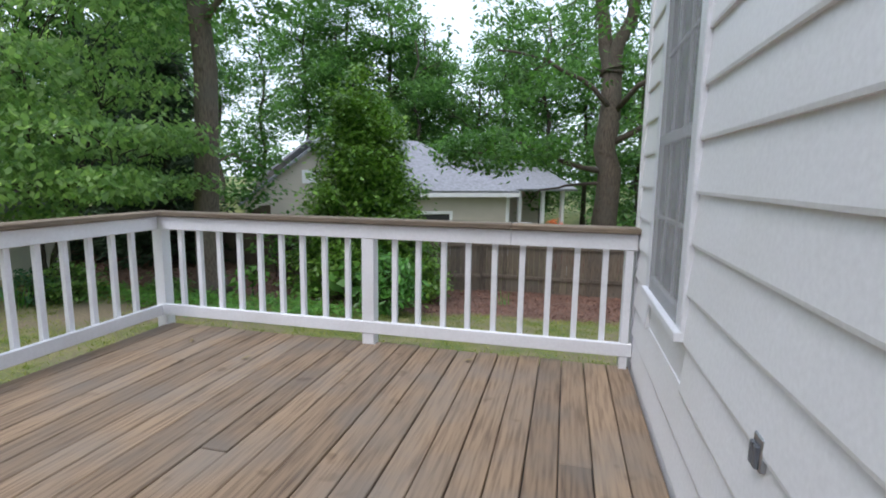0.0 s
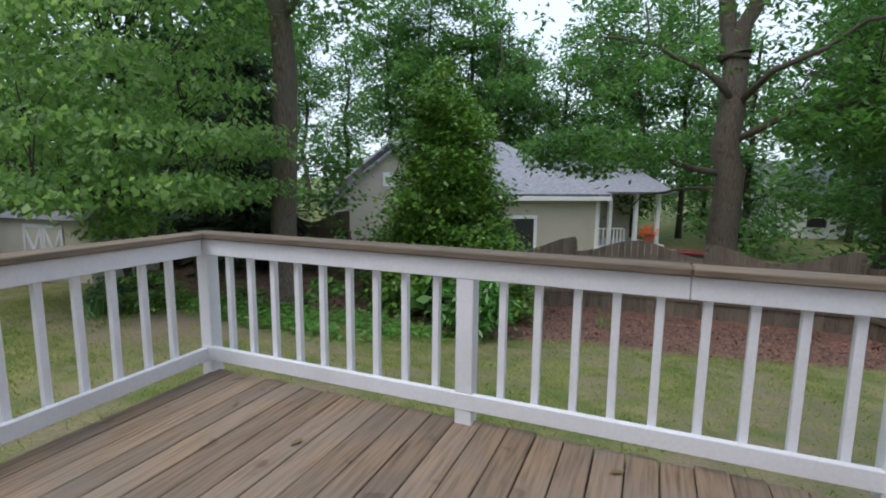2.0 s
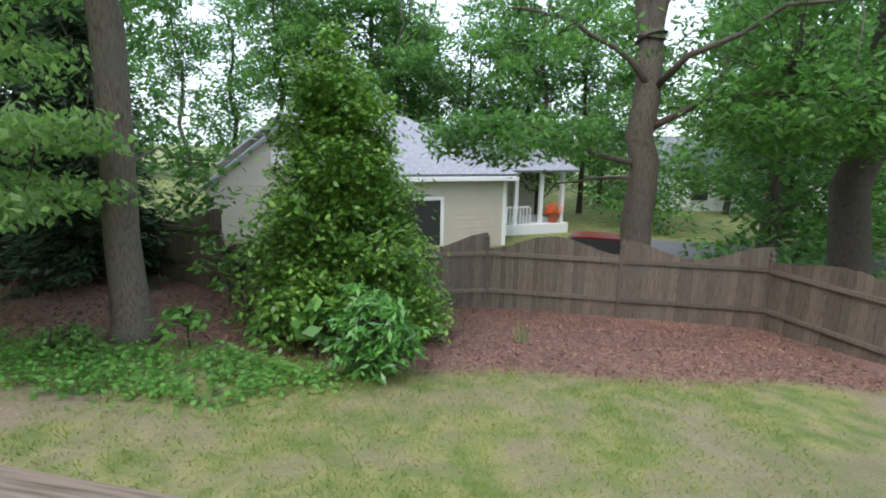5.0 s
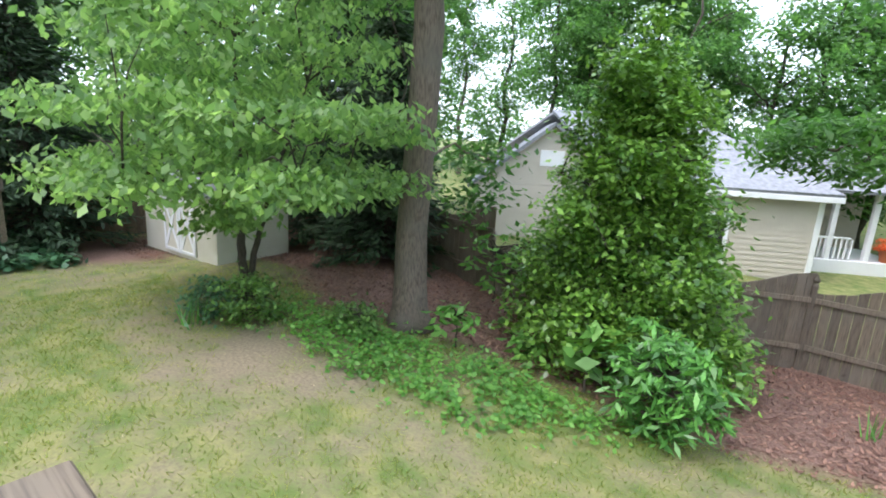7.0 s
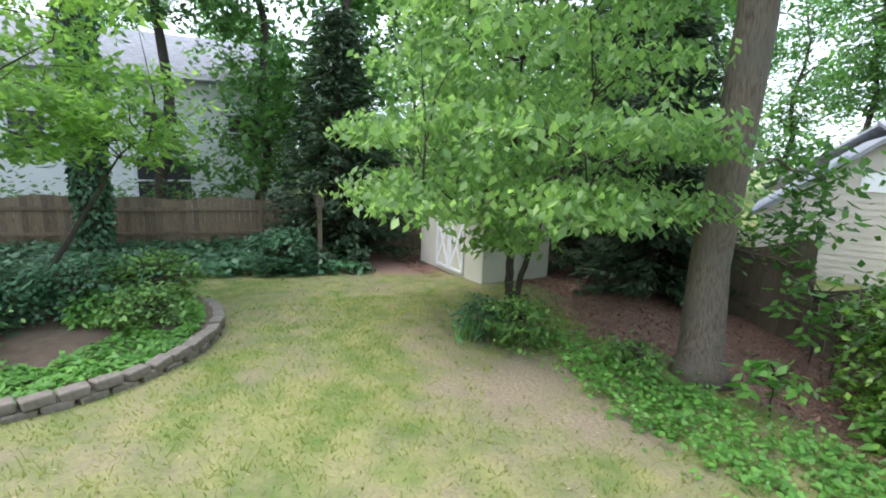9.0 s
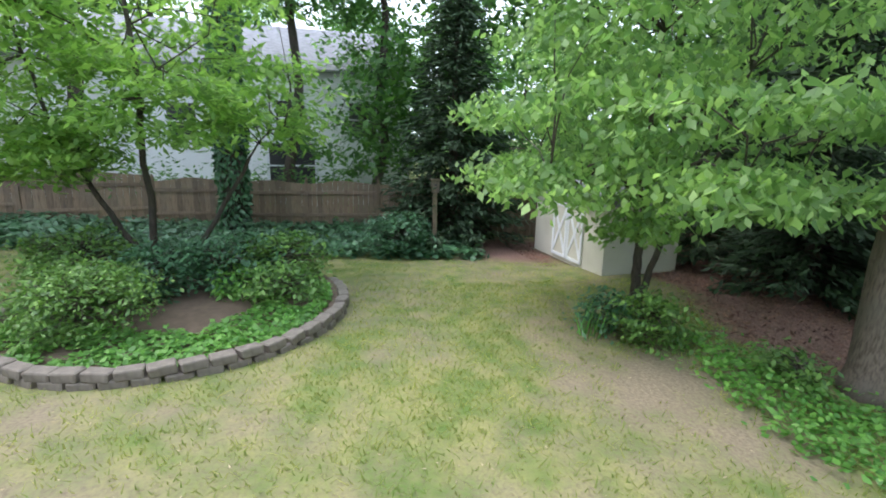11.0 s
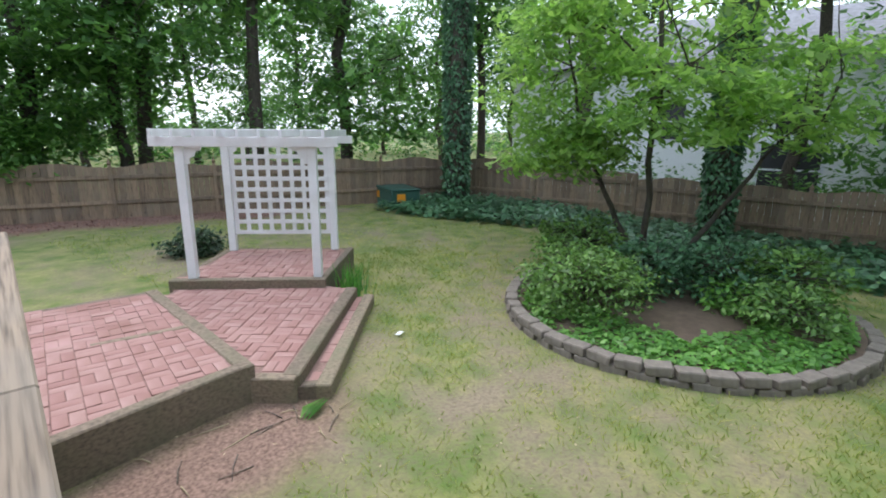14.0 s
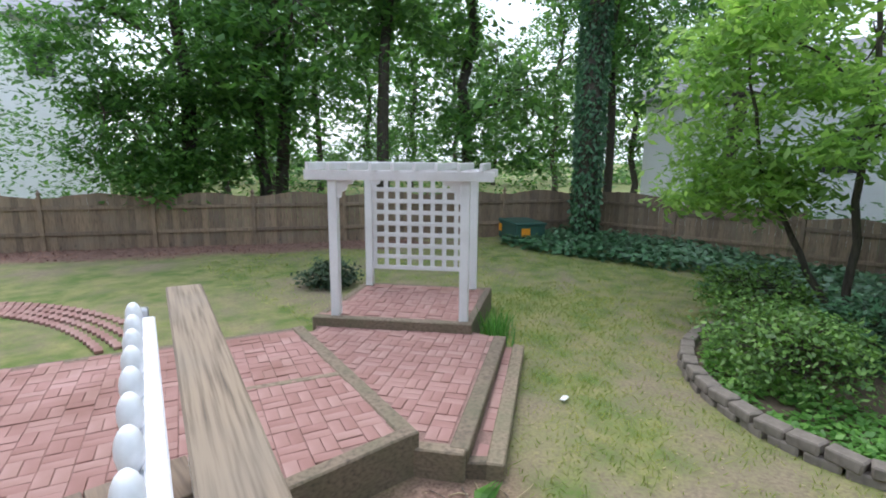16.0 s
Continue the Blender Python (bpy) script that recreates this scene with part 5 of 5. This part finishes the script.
tagged(new("weed_groundcover", quads("weed_groundcover", leaf_quads(r, p, 0.085, 0.6, 0.6, 0.1), BRIGHT)), "bright green leafy weeds spreading beside the oak", "weeds", "", "stuff")


def bed_leaves(x, y):
    e = ((x + 7.15) / 2.36) ** 2 + ((y + 2.65) / 2.0) ** 2
    return 1.0 if 0.3 < e < 0.97 and noise.noise(Vector((x * 1.3, y * 1.3, 9))) > -0.15 else 0


r, p = scatter(20000, -9.5, -4.8, -4.9, -0.6, bed_leaves, 103)
p[:, 2] = ground_z(-5.5, -2.5) + 0.07 + r.uniform(0, 0.07, len(p))
tagged(new("bed_groundcover", quads("bed_groundcover", leaf_quads(r, p, 0.085, 0.7, 0.7, 0.1), BRIGHT)), "low green groundcover inside the round planter", "groundcover", "", "stuff")


def lawn(x, y):
    if not free(x, y) or mulch_at(x, y) > 0.4 or ivy_bed(x, y):
        return 0
    return max(0.0, cover_at(x, y) - 0.12) ** 1.2


def blades(n, area, seed, hgt):
    r, p = scatter(n, *area, lawn, seed, 0.0)
    k = len(p)
    a = r.uniform(0, math.tau, k)
    s = np.stack([np.cos(a), np.sin(a), np.zeros(k)], 1) * (0.003 + 0.004 * r.random(k))[:, None]
    h = hgt * r.uniform(0.5, 1.4, k)
    lean = np.stack([r.normal(0, 0.8, k), r.normal(0, 0.8, k), np.ones(k)], 1) * h[:, None]
    return np.stack([p - s, p + s, p + lean + s * 0.3, p + lean - s * 0.3], 1)


g = np.concatenate([blades(150000, (-8, 5, -8, 6.5), 104, 0.034), blades(60000, (-13, -3, -14, 5), 105, 0.036), blades(20000, (-6, 9, 2, 9), 106, 0.036)])
tagged(new("grass", quads("grass", g, BLADES)), "thin patchy green and straw-coloured lawn grass", "grass", "", "stuff")


def chips():
    r, p = scatter(60000, -12.8, 7.5, 3.6, 10.2, lambda x, y: mulch_at(x, y), 107, 0.012)
    r2, p2 = scatter(14000, -9, 1, -19, -12, lambda x, y: mulch_at(x, y), 108, 0.012)
    p = np.concatenate([p, p2])
    q = leaf_quads(r, p, 0.085, 0.42, 0.75, 0.0)
    tagged(new("mulch_chips", quads("mulch_chips", q, CHIPS)), "reddish-brown shredded bark mulch chips", "mulch", "", "stuff")
    r, p = scatter(5000, -6, 4, -5, 6, lambda x, y: 0.25 if free(x, y) else 0, 109, 0.015)
    tagged(new("leaf_litter", quads("leaf_litter", leaf_quads(r, p, 0.035, 0.35, 0.8, 0.0), LITTER)), "scattered dry leaf litter and twigs on the lawn", "litter", "", "stuff")


chips()


def iris(x, y, n, h, seed):
    r = np.random.default_rng(seed)
    t = thing("iris_clump", pose(x, y, gz(x, y)), "clump of upright sword-shaped iris leaves", "plant")
    a = r.uniform(0, math.tau, n)
    p = np.stack([r.normal(0, 0.11, n), r.normal(0, 0.11, n), np.zeros(n)], 1)
    s = np.stack([np.cos(a), np.sin(a), np.zeros(n)], 1) * 0.014
    hh = (h * r.uniform(0.6, 1.1, n))[:, None]
    lean = np.stack([r.normal(0, 0.28, n), r.normal(0, 0.28, n), np.ones(n)], 1) * hh
    piece("leaves", quads("iris_leaves", np.stack([p - s, p + s, p + lean + s * 0.1, p + lean - s * 0.1], 1), RHODO), t)


iris(-4.55, -6.35, 60, 0.50, 1)
iris(-4.8, -6.6, 50, 0.45, 2)
iris(2.0, 7.6, 10, 0.45, 3)
iris(-5.4, 2.7, 30, 0.5, 4)
for x, y, a, b in ((-3.93, -4.86, 10, 0.05),):
    bm = boxed(-b, b, -0.03, 0.03, 0, 0.012, 0.004)
    ob = tagged(new("paper_scrap", mesh_of("paper_scrap", bm, PAPER)), "small white paper scrap lying on the lawn", "litter")
    ob.matrix_world = pose(x, y, ground_z(x, y) + 0.02, 4, 3, a)
bm = bmesh.new()
for k in range(3):
    q = [bm.verts.new(c) for c in ((0, 0.03 * k, 0.01), (0.15, -0.03 + 0.05 * k, 0.035), (0.36, 0.02 * k, 0.02), (0.15, 0.03 + 0.05 * k, 0.03))]
    bm.faces.new(q)
bmesh.ops.solidify(bm, geom=bm.faces[:], thickness=0.004)
ob = tagged(new("fallen_leaf_stalk", mesh_of("fallen_leaf_stalk", bm, BRIGHT)), "pale green cut iris leaves lying on bare soil", "leaf")
ob.matrix_world = pose(-2.15, -4.25, ground_z(-2, -4) + 0.02, 0, 0, 200)


def twig(x, y, length, angle, k):
    bm = tube(bmesh.new(), [(0, 0, 0.012), (length * 0.5, 0.012 * (k % 3 - 1), 0.02), (length, 0, 0.012)], (0.006, 0.005, 0.003), 5)
    ob = tagged(new("twig", mesh_of("twig", bm, LITTER if k % 2 else BARK)), "thin dry twig lying on bare soil", "twig", "twigs by the terrace")
    ob.matrix_world = pose(x, y, ground_z(x, y), 0, 0, angle)


rt = random.Random(12)
for k in range(22):
    twig(-1.55 + rt.uniform(-0.95, 0.95), -4.42 + rt.uniform(-0.33, 0.33), rt.uniform(0.1, 0.38), rt.uniform(0, 360), k)
